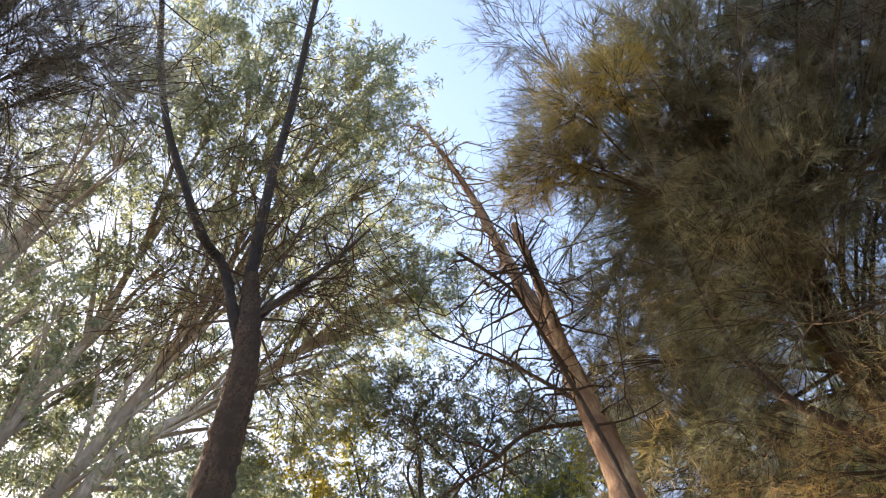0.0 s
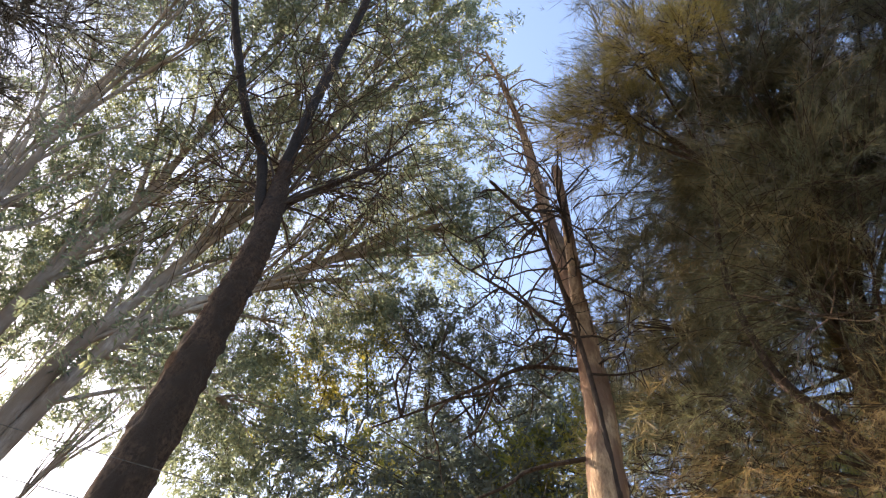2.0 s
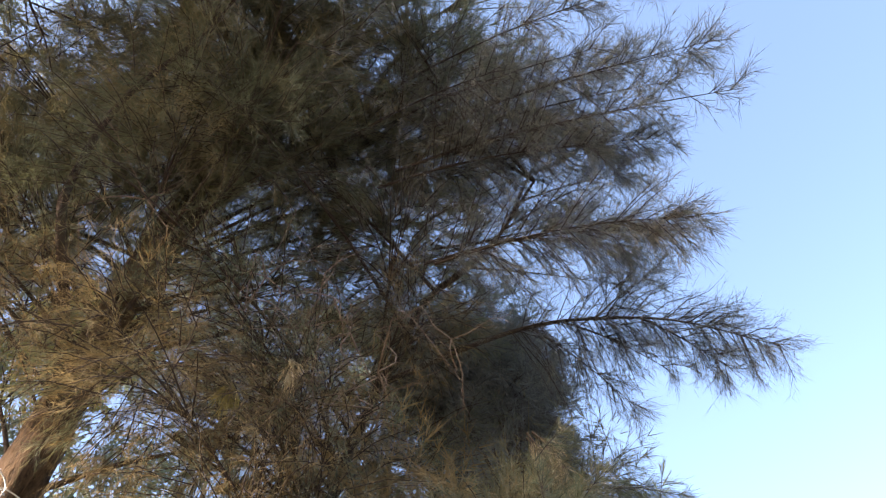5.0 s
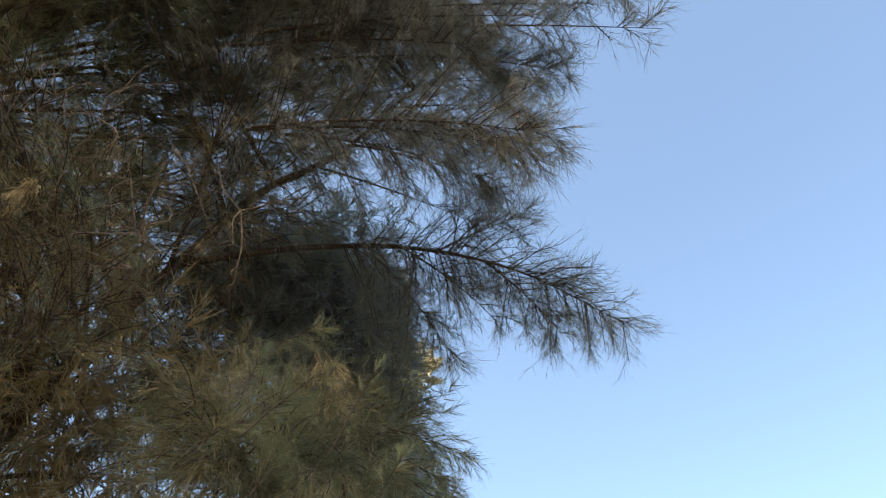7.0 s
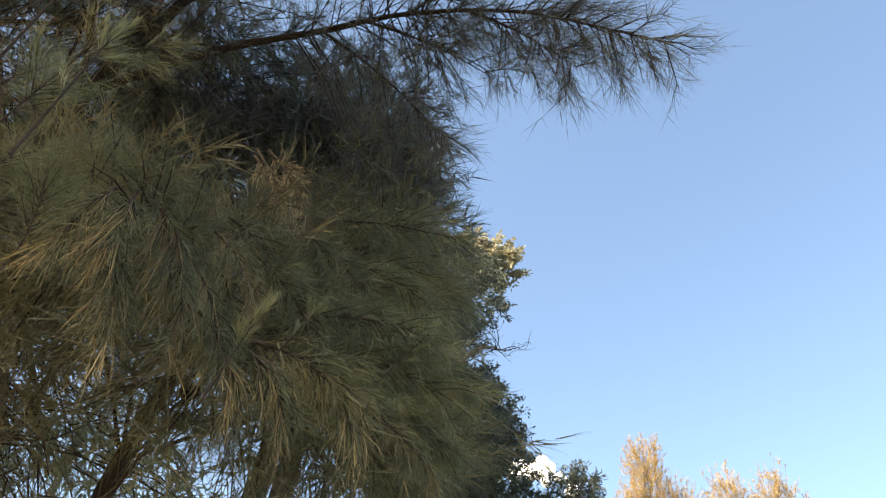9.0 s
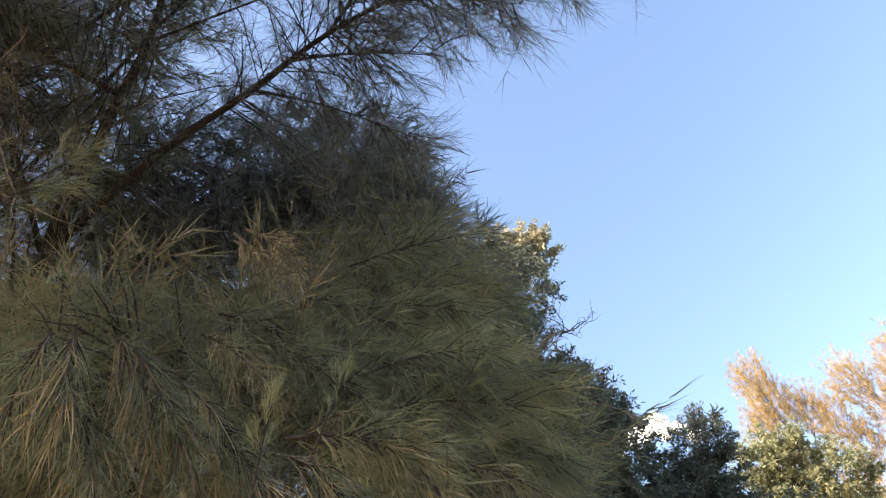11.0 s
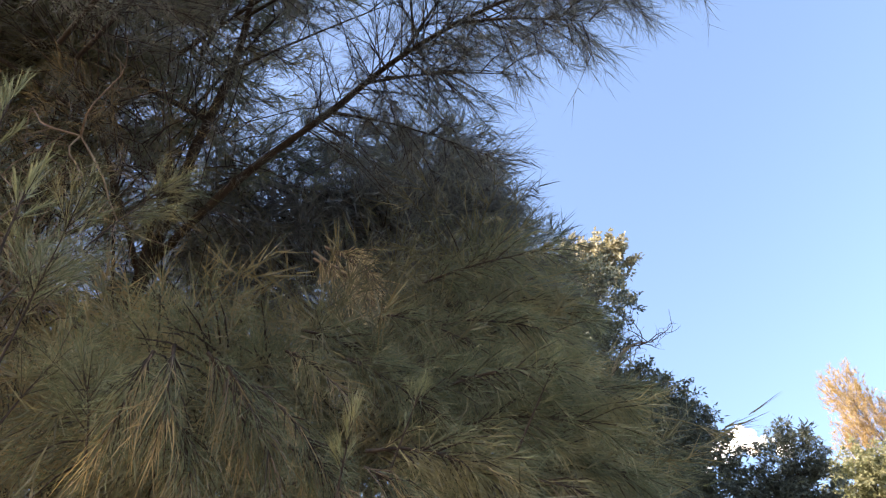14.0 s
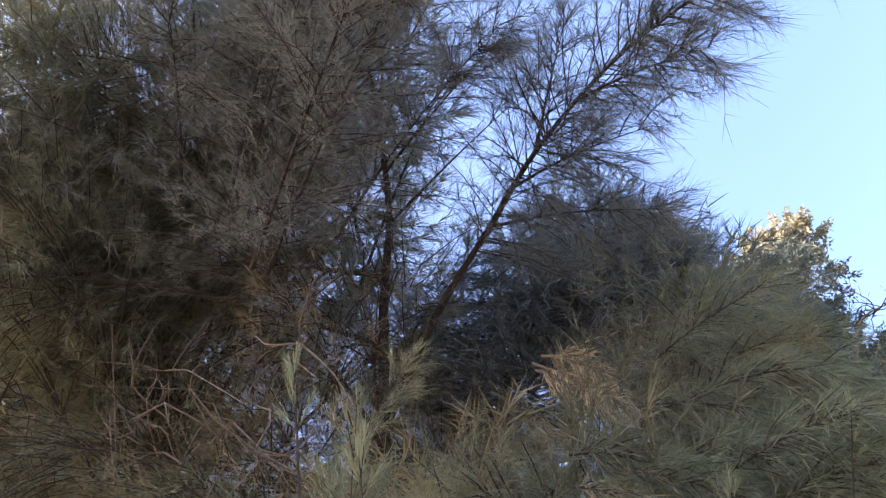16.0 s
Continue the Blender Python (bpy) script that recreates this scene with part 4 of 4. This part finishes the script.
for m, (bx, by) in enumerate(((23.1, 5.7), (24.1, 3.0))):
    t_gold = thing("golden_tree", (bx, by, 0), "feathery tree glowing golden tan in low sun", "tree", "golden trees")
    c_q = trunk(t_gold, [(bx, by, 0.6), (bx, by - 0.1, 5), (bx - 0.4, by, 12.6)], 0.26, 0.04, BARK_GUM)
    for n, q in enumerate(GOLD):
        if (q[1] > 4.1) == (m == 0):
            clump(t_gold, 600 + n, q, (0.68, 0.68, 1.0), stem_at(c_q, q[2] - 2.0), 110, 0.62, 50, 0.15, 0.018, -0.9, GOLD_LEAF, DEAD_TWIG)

# ---- gum trees ----
GUMS = [([(-6.4, 5.0, -0.1), (-6.35, 4.95, 5), (-6.2, 4.9, 8.7), (-6.1, 4.8, 10.0), (-5.6, 4.7, 11.7), (-5.3, 4.4, 13.1), (-4.9, 4.1, 14.2), (-4.3, 3.5, 15.7)], 0.2),
        ([(-6.0, 5.4, -0.1), (-5.9, 5.45, 5), (-5.6, 5.5, 8.8), (-5.3, 5.5, 9.9), (-4.8, 5.5, 11.6), (-4.1, 5.3, 12.9), (-2.9, 4.5, 15.2), (-1.7, 4.0, 16.4)], 0.21),
        ([(-6.0, 5.8, -0.1), (-5.9, 5.7, 5), (-5.4, 5.65, 8.8), (-4.7, 5.7, 10.2), (-4.1, 6.1, 11.2), (-3.2, 6.2, 12.1), (-2.1, 6.3, 12.9), (-1.1, 6.3, 13.6)], 0.2),
        ([(-6.6, 3.7, -0.1), (-6.5, 3.7, 5), (-6.4, 3.7, 7.7), (-6.4, 3.7, 8.8), (-6.2, 3.5, 10.2), (-6.0, 3.0, 11.7), (-5.7, 2.7, 13.4)], 0.16),
        ([(-7.1, 4.4, -0.1), (-6.9, 4.3, 4), (-6.7, 4.2, 7.0), (-6.5, 4.1, 7.7), (-6.5, 3.9, 8.7), (-6.6, 3.5, 10.4), (-6.9, 3.3, 12.2)], 0.15)]
CROWN = [(-0.6, 2.9, 15.4), (-1.2, 3.7, 15.2), (-0.6, 4.5, 15.0), (-2.0, 4.1, 15.0), (-1.4, 5.3, 14.6), (-0.9, 6.2, 14.3), (-0.6, 6.6, 14.1), (-1.7, 6.6, 14.0), (-1.4, 7.0, 13.8), (-2.1, 5.9, 14.3),
         (-2.0, 2.2, 15.4), (-2.5, 1.8, 15.4), (-3.3, 2.5, 15.1), (-3.4, 1.8, 15.2), (-5.7, 2.8, 14.2), (-6.6, 2.5, 13.8), (-6.8, 3.5, 13.5), (-7.5, 3.7, 13.0), (-5.8, 3.8, 13.9), (-4.4, 3.5, 14.6),
         (-6.5, 4.6, 13.2), (-8.4, 4.2, 12.1), (-9.1, 4.2, 11.5), (-9.0, 5.0, 11.2), (-7.7, 5.0, 12.3), (-6.5, 6.0, 12.6), (-5.0, 6.0, 13.4), (-6.3, 7.1, 12.1), (-5.6, 8.0, 11.8), (-8.6, 6.0, 11.1)]
gums = []
for n, (pts, r) in enumerate(GUMS):
    g = thing("gum_tree", (pts[0][0], pts[0][1], 0), "tall leaning gum tree with smooth grey-white bark and backlit leaves", "tree", "gum trees")
    gums.append((g, trunk(g, pts, 0.62 * r, 0.025, BARK_GUM, n=60, sides=14, rough=0.03, seed=30 + n, power=1.2)))
for n, (g, c) in enumerate(gums):
    grng = np.random.default_rng(940 + n)
    for k in (18, 22, 26, 29, 33, 37, 41, 45):
        a = c[k]
        up = unit(c[min(59, k + 10)] - a)
        side = unit(np.array((grng.normal(), grng.normal(), 0.2)))
        L = 2.6 + 1.6 * grng.random()
        pts = [a, a + L * 0.3 * unit(up + 0.35 * side), a + L * 0.65 * unit(up + 0.42 * side), a + L * unit(up + 0.4 * side + np.array((0, 0, 0.2)))]
        c_limb = trunk(g, pts, 0.05 - 0.0005 * k, 0.01, BARK_GUM, name="limb", n=18, sides=7, rough=0.04, seed=k)
        for m in (6, 10, 13):
            s2 = unit(np.array((grng.normal(), grng.normal(), 0.5)) + up)
            trunk(g, [c_limb[m], c_limb[m] + 0.5 * s2, c_limb[m] + 1.1 * unit(s2 + np.array((0, 0, 0.4)))], 0.017, 0.005, BARK_GUM, name="twig", n=8, sides=5, rough=0.05, seed=m)
FILL = [(-3.5, 1.1, 14.2), (-4.6, 1.7, 13.8), (-4.2, 2.4, 13.8), (-2.7, 2.9, 14.1), (-3.4, 3.4, 13.8), (-2.9, 4.2, 13.7), (-2.5, 4.8, 13.5), (-3.8, 4.8, 13.2), (-4.5, 4.3, 13.2), (-5.3, 4.8, 12.6), (-6.1, 5.0, 12.1), (-6.6, 4.3, 12.1), (-3.8, 6.0, 12.7), (-3.2, 6.8, 12.4),
        (-2.5, 6.8, 12.6), (-6.8, 5.5, 11.4), (-5.3, 6.1, 12.0), (-4.7, 7.1, 11.6), (-8.5, 3.1, 11.1), (-8.9, 4.2, 10.3), (-8.8, 4.9, 10.0), (-7.2, 6.1, 10.7), (-6.3, 6.9, 10.8), (-3.7, 7.3, 11.9), (-4.6, 7.9, 11.0), (-2.4, 5.9, 13.1), (-2.0, 3.2, 14.2), (-1.2, 2.8, 14.4)]
LOW = [(-7.65, 3.77, 9.23), (-7.57, 3.94, 10.25), (-7.05, 4.82, 9.57), (-6.75, 5.25, 11.13), (-7.22, 4.57, 8.03), (-6.44, 5.63, 8.88), (-5.95, 6.15, 10.51), (-5.37, 6.68, 9.41), (-4.66, 7.19, 10.22), (-3.85, 7.66, 9.98)]
FRONT = [(-6.27, 2.55, 8.38), (-5.58, 3.0, 8.79), (-5.71, 3.15, 7.49), (-5.17, 3.82, 6.35), (-4.59, 4.33, 8.84), (-3.88, 4.94, 8.07), (-4.13, 5.1, 7.48), (-5.09, 3.29, 10.04)]
for n, q in enumerate(CROWN + FILL + LOW + FRONT):
    d = [np.linalg.norm(c - q, axis=1) for _, c in gums]
    k = int(np.argmin([x.min() for x in d]))
    c = gums[k][1]
    a = tuple(c[max(0, int(np.argmin(d[k])) - 14)])
    clump(gums[k][0], 700 + n, q, (1.15, 1.15, 0.9) if n < 68 else (0.75, 0.75, 0.65), a, 66 if n < 58 else 44 if n < 68 else 13, 0.6, 46, 0.12, 0.02, 0.25, GUM_LEAF, BARK_GUM, 0.05 if n < 30 else 0.04 if n < 68 else 0.016, leafy=0.027)
MID = [(-1.4, 8.3, 12.9), (-0.8, 8.5, 12.8), (-0.8, 9.2, 12.3), (-1.6, 9.0, 12.4), (-2.0, 8.1, 13.0), (-2.7, 8.1, 12.9), (0.2, 9.0, 12.5), (0.2, 8.5, 12.9), (0.0, 9.8, 11.8), (-3.2, 8.5, 12.4), (-4.0, 8.5, 12.2), (-3.0, 9.2, 11.8), (-2.1, 9.7, 11.6), (-1.2, 10.0, 11.5), (-4.1, 9.1, 11.6), (0.7, 9.4, 12.1),
       (-4.4, 7.8, 9.5), (-3.9, 8.2, 8.3), (-3.5, 8.3, 9.7), (-2.9, 8.6, 8.4), (-2.3, 8.8, 9.7), (-1.4, 9.1, 9.1), (-0.6, 9.2, 9.2), (0.2, 9.2, 9.9), (-1.6, 9.2, 10.6), (-5.0, 8.6, 10.4)]
for m, (bx, by) in enumerate(((-0.6, 9.6), (-3.4, 9.2))):
    g = thing("gum_sapling", (bx, by, 0), "slim leafy gum tree with several thin stems", "tree", "gum trees")
    cs = [trunk(g, [(bx + e, by, -0.1), (bx + 2.5 * e, by + e, 4), (bx + 1.2 * e - 0.2, by - 0.2, 7.5), (bx + 3.4 * e, by - 0.4, 12.2)], 0.07, 0.012, BARK_DARK, name="stem", sides=8, seed=50 + m) for e in (-0.3, 0.0, 0.3)]
    for n, q in enumerate(MID):
        if (q[0] > -2.05) == (m == 0):
            c = cs[n % 3]
            clump(g, 760 + n, q, (0.8, 0.8, 0.8), stem_at(c, q[2] - 1.4), 74, 0.5, 30, 0.12, 0.02, 0.2, YELLOW_LEAF if n in (5, 9, 10, 11, 14, 20, 22) else GUM_LEAF if n > 15 else BUSH_LEAF, thick=0.025, leafy=0.03)

SUNNY = [(4.38, 8.09, 8.87), (4.32, 7.98, 8.79), (4.21, 7.99, 8.33), (0.83, 6.69, 7.6), (0.54, 6.6, 7.88), (4.36, 7.9, 8.01)]
g = thing("gum_sapling", (4.3, 8.0, 0), "small yellow-green sapling glowing in sun behind the casuarinas", "tree", "gum trees")
c_y = trunk(g, [(4.3, 8.0, -0.1), (4.3, 8.0, 3.0), (4.3, 8.0, 6.5)], 0.05, 0.012, BARK_GUM, name="stem", sides=8)
for n, q in enumerate(SUNNY):
    clump(g, 1400 + n, q, (0.7, 0.7, 0.6), stem_at(c_y, q[2] - 1.2), 60, 0.45, 24, 0.12, 0.02, 0.2, YELLOW_LEAF, thick=0.02, leafy=0.034)
BACK = [(0.0, 10.1, 10.4), (1.4, 10.0, 9.4), (2.2, 9.9, 12.2), (3.7, 9.6, 9.9), (5.0, 9.1, 10.4), (6.3, 8.3, 11.8), (7.0, 7.8, 9.8), (8.2, 6.6, 11.1), (1.2, 8.8, 7.5), (3.0, 9.0, 8.1), (4.2, 8.9, 8.1), (5.7, 8.6, 10.0), (1.7, 9.3, 11.4), (0.9, 10.1, 12.4), (6.8, 8.0, 8.0), (8.4, 6.8, 8.6), (5.4, 8.8, 7.2), (2.2, 9.4, 6.6), (1.4, 7.8, 6.2), (3.5, 8.0, 6.5), (5.3, 7.9, 6.7), (6.8, 7.4, 5.6), (7.9, 6.8, 5.4),
        (0.2, 6.9, 7.2), (0.6, 6.9, 6.4), (-0.3, 7.0, 8.0), (0.3, 7.0, 8.1), (-2.26, 7.26, 8.99), (-1.72, 7.45, 7.98), (-1.0, 7.63, 7.52), (-0.53, 7.7, 7.83), (-1.44, 7.52, 7.12)]
for m, (bx, by) in enumerate(((1.3, 10.2), (4.6, 9.4), (7.3, 7.9))):
    g = thing("gum_sapling", (bx, by, 0), "slim grey-green gum standing behind the casuarinas", "tree", "gum trees")
    cs = [trunk(g, [(bx + e, by, -0.1), (bx + 2.4 * e, by + 0.2, 4), (bx + 1.2 * e, by, 7), (bx + 3 * e, by - 0.3, 11)], 0.08, 0.014, BARK_GUM, name="stem", sides=8, seed=55 + m) for e in (-0.3, 0.25)]
    for n, q in enumerate(BACK):
        if int(np.argmin([abs(q[0] - x) for x in (1.3, 4.6, 7.3)])) == m:
            clump(g, 780 + n, q, (1.0, 0.9, 0.9), stem_at(cs[n % 2], q[2] - 1.4), 90 if n < 23 else 44, 0.55, 28, 0.13, 0.02, 0.2, GUM_LEAF if n < 23 else BUSH_LEAF, thick=0.025, leafy=0.034)

# ---- dark casuarina at the path's edge ----
t_edge = thing("casuarina_tree", (-3.6, 0.9, 0), "shaded casuarina with a forked dark limb and thin dusky needles", "tree", "casuarinas")
trunk(t_edge, [(-3.6, 0.9, -0.1), (-3.5, 0.8, 3), (-3.2, 0.5, 4.9), (-2.6, 0.3, 5.6), (-2.4, 0.1, 5.9), (-2.2, 0.1, 6.1), (-1.8, -0.1, 6.4), (-1.6, -0.2, 6.6)], 0.15, 0.016, BARK_DARK, n=50)
for n, q in enumerate([(-2.4, -0.2, 5.7), (-2.3, 0.0, 5.7), (-2.6, 0.3, 5.5), (-2.8, 0.6, 5.3), (-2.9, 0.9, 5.2), (-2.7, 1.1, 5.3), (-1.8, 0.1, 6.0), (-1.6, 0.3, 6.0), (-2.0, 0.3, 5.8), (-1.6, 0.5, 6.0), (-2.2, 0.9, 5.7), (-2.8, 1.2, 5.2),
                       (-2.6, -0.1, 5.5), (-2.9, 0.6, 5.2), (-2.9, 0.1, 5.3), (-3.1, 0.6, 5.0), (-3.0, 1.1, 5.0), (-2.7, -0.4, 5.4), (-2.4, 0.7, 5.6)]):
    # These needles carry their shade in the colour as well.
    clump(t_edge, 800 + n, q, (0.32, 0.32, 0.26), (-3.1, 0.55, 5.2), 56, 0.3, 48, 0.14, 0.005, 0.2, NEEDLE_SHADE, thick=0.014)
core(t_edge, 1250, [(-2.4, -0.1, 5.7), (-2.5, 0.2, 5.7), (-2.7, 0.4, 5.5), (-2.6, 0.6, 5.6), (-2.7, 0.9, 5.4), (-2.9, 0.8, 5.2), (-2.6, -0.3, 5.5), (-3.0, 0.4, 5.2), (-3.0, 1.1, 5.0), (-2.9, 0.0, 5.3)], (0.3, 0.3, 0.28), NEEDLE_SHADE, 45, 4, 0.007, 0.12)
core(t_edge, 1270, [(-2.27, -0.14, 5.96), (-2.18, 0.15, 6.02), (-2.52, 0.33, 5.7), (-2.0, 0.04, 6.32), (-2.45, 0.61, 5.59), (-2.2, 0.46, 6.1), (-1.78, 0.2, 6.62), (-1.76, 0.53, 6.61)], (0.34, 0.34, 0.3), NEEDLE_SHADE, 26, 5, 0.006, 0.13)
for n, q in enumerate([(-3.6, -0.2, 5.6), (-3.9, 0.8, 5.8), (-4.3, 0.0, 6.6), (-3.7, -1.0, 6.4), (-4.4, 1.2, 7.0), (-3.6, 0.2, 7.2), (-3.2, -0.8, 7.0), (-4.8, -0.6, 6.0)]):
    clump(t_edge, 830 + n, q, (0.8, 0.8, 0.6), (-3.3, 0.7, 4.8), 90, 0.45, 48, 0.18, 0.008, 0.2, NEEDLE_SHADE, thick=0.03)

# ---- fence with coiled wire ----
UX, UY = 0.9, 0.436


def along_fence(s, z=0.0, off=0.0):
    return np.array((0.1 + UX * s - UY * off, 2.7 + UY * s + UX * off, z))


fence = thing("fence", tuple(along_fence(0)), "tall fence of blue-green steel posts topped with coiled razor wire", "fence")
for s0 in (-4.2, -0.1, 3.6):
    bm = bmesh.new()
    bmesh.ops.create_cube(bm, size=1.0, matrix=Matrix.LocRotScale(along_fence(s0, 1.8), Euler((0, 0, math.atan2(UY, UX))), (0.09, 0.06, 3.7)))
    bmesh.ops.bevel(bm, geom=bm.edges[:], offset=0.003, segments=1, affect="EDGES")
    me = bpy.data.meshes.new("post")
    bm.to_mesh(me)
    bm.free()
    me.materials.append(PAINT)
    po = new("post", me)
    po.parent, po.matrix_parent_inverse = fence, Matrix.Translation(-fence.location)
    fl = Stock()
    tube(fl, [along_fence(s0 - 0.05, 0.0, -0.02), along_fence(s0 - 0.05, 1.8, -0.02), along_fence(s0 - 0.05, 3.62, -0.02)], 0.006, 0.006, 8, 8, 0.0)
    part("edge_rail", fl, STEEL, fence, "bare galvanised edge rail")
for z in (3.3, 3.5):
    st_ = Stock()
    tube(st_, [along_fence(-4.2, z, -0.03), along_fence(-2, z - 0.03, -0.03), along_fence(0, z, -0.03), along_fence(2, z - 0.02, -0.03), along_fence(3.6, z, -0.03)], 0.002, 0.002, 40, 5, 0)
    part("strand", st_, OLD_WIRE, fence)
coil = Stock()
ss = np.linspace(0.7, 3.6, 600)
ang = (ss - 0.115) / 0.34 * 2 * np.pi
wob = 1 + 0.06 * np.sin(ss * 2.3)
hel = np.array([along_fence(q + 0.05 * math.sin(3 * a), 3.84 - 0.03 * q + 0.22 * w * math.sin(a), 0.23 * w * math.cos(a)) for q, a, w in zip(ss, ang, wob)])
tan = unit(np.gradient(hel, axis=0))
sd = unit(np.cross(tan, (0, 0, 1.0)))
ot = np.cross(tan, sd)
rv = np.stack([hel + 0.0045 * (math.cos(k) * sd + math.sin(k) * ot) for k in (0, 1.571, 3.142, 4.712)], 1)
i, j = np.meshgrid(np.arange(len(ss) - 1), np.arange(4), indexing="ij")
coil.add(rv, np.stack([i * 4 + j, i * 4 + (j + 1) % 4, (i + 1) * 4 + (j + 1) % 4, (i + 1) * 4 + j], -1).reshape(-1, 4))
bk = np.arange(4, len(ss) - 4, 8)
for w in (sd, ot):
    tip = np.stack([hel[bk] - tan[bk] * 0.014, hel[bk] + w[bk] * 0.016 - tan[bk] * 0.017, hel[bk] + tan[bk] * 0.014, hel[bk] - w[bk] * 0.016 + tan[bk] * 0.017], 1)
    coil.add(tip, np.arange(4 * len(bk)).reshape(-1, 4))
part("razor_wire", coil, STEEL, fence, "galvanised coiled razor wire")

# ---- cloud ----
cl = thing("cloud", (536, 282, 330), "small bright white cloud low over the trees", "cloud", kind="structure")
cs = Stock()
crng = np.random.default_rng(77)
bm = bmesh.new()
for _ in range(60):
    s = crng.normal() * 19 + 8
    p = np.array((536 + 0.39 * s, 282 - 0.92 * s, 362 + 7 * crng.normal() - 0.012 * s * s))
    bmesh.ops.create_icosphere(bm, subdivisions=3, radius=2.5 + 5.5 * crng.random() ** 2, matrix=Matrix.Translation(p))
for v in bm.verts:
    v.co += v.normal * (2.2 * noise.noise(v.co * 0.14) + 1.1 * noise.noise(v.co * 0.4))
me = bpy.data.meshes.new("puff")
bm.to_mesh(me)
bm.free()
me.materials.append(CLOUD)
for f in me.polygons:
    f.use_smooth = True
puff = new("puff", me)
puff.parent, puff.matrix_parent_inverse = cl, Matrix.Translation(-cl.location)
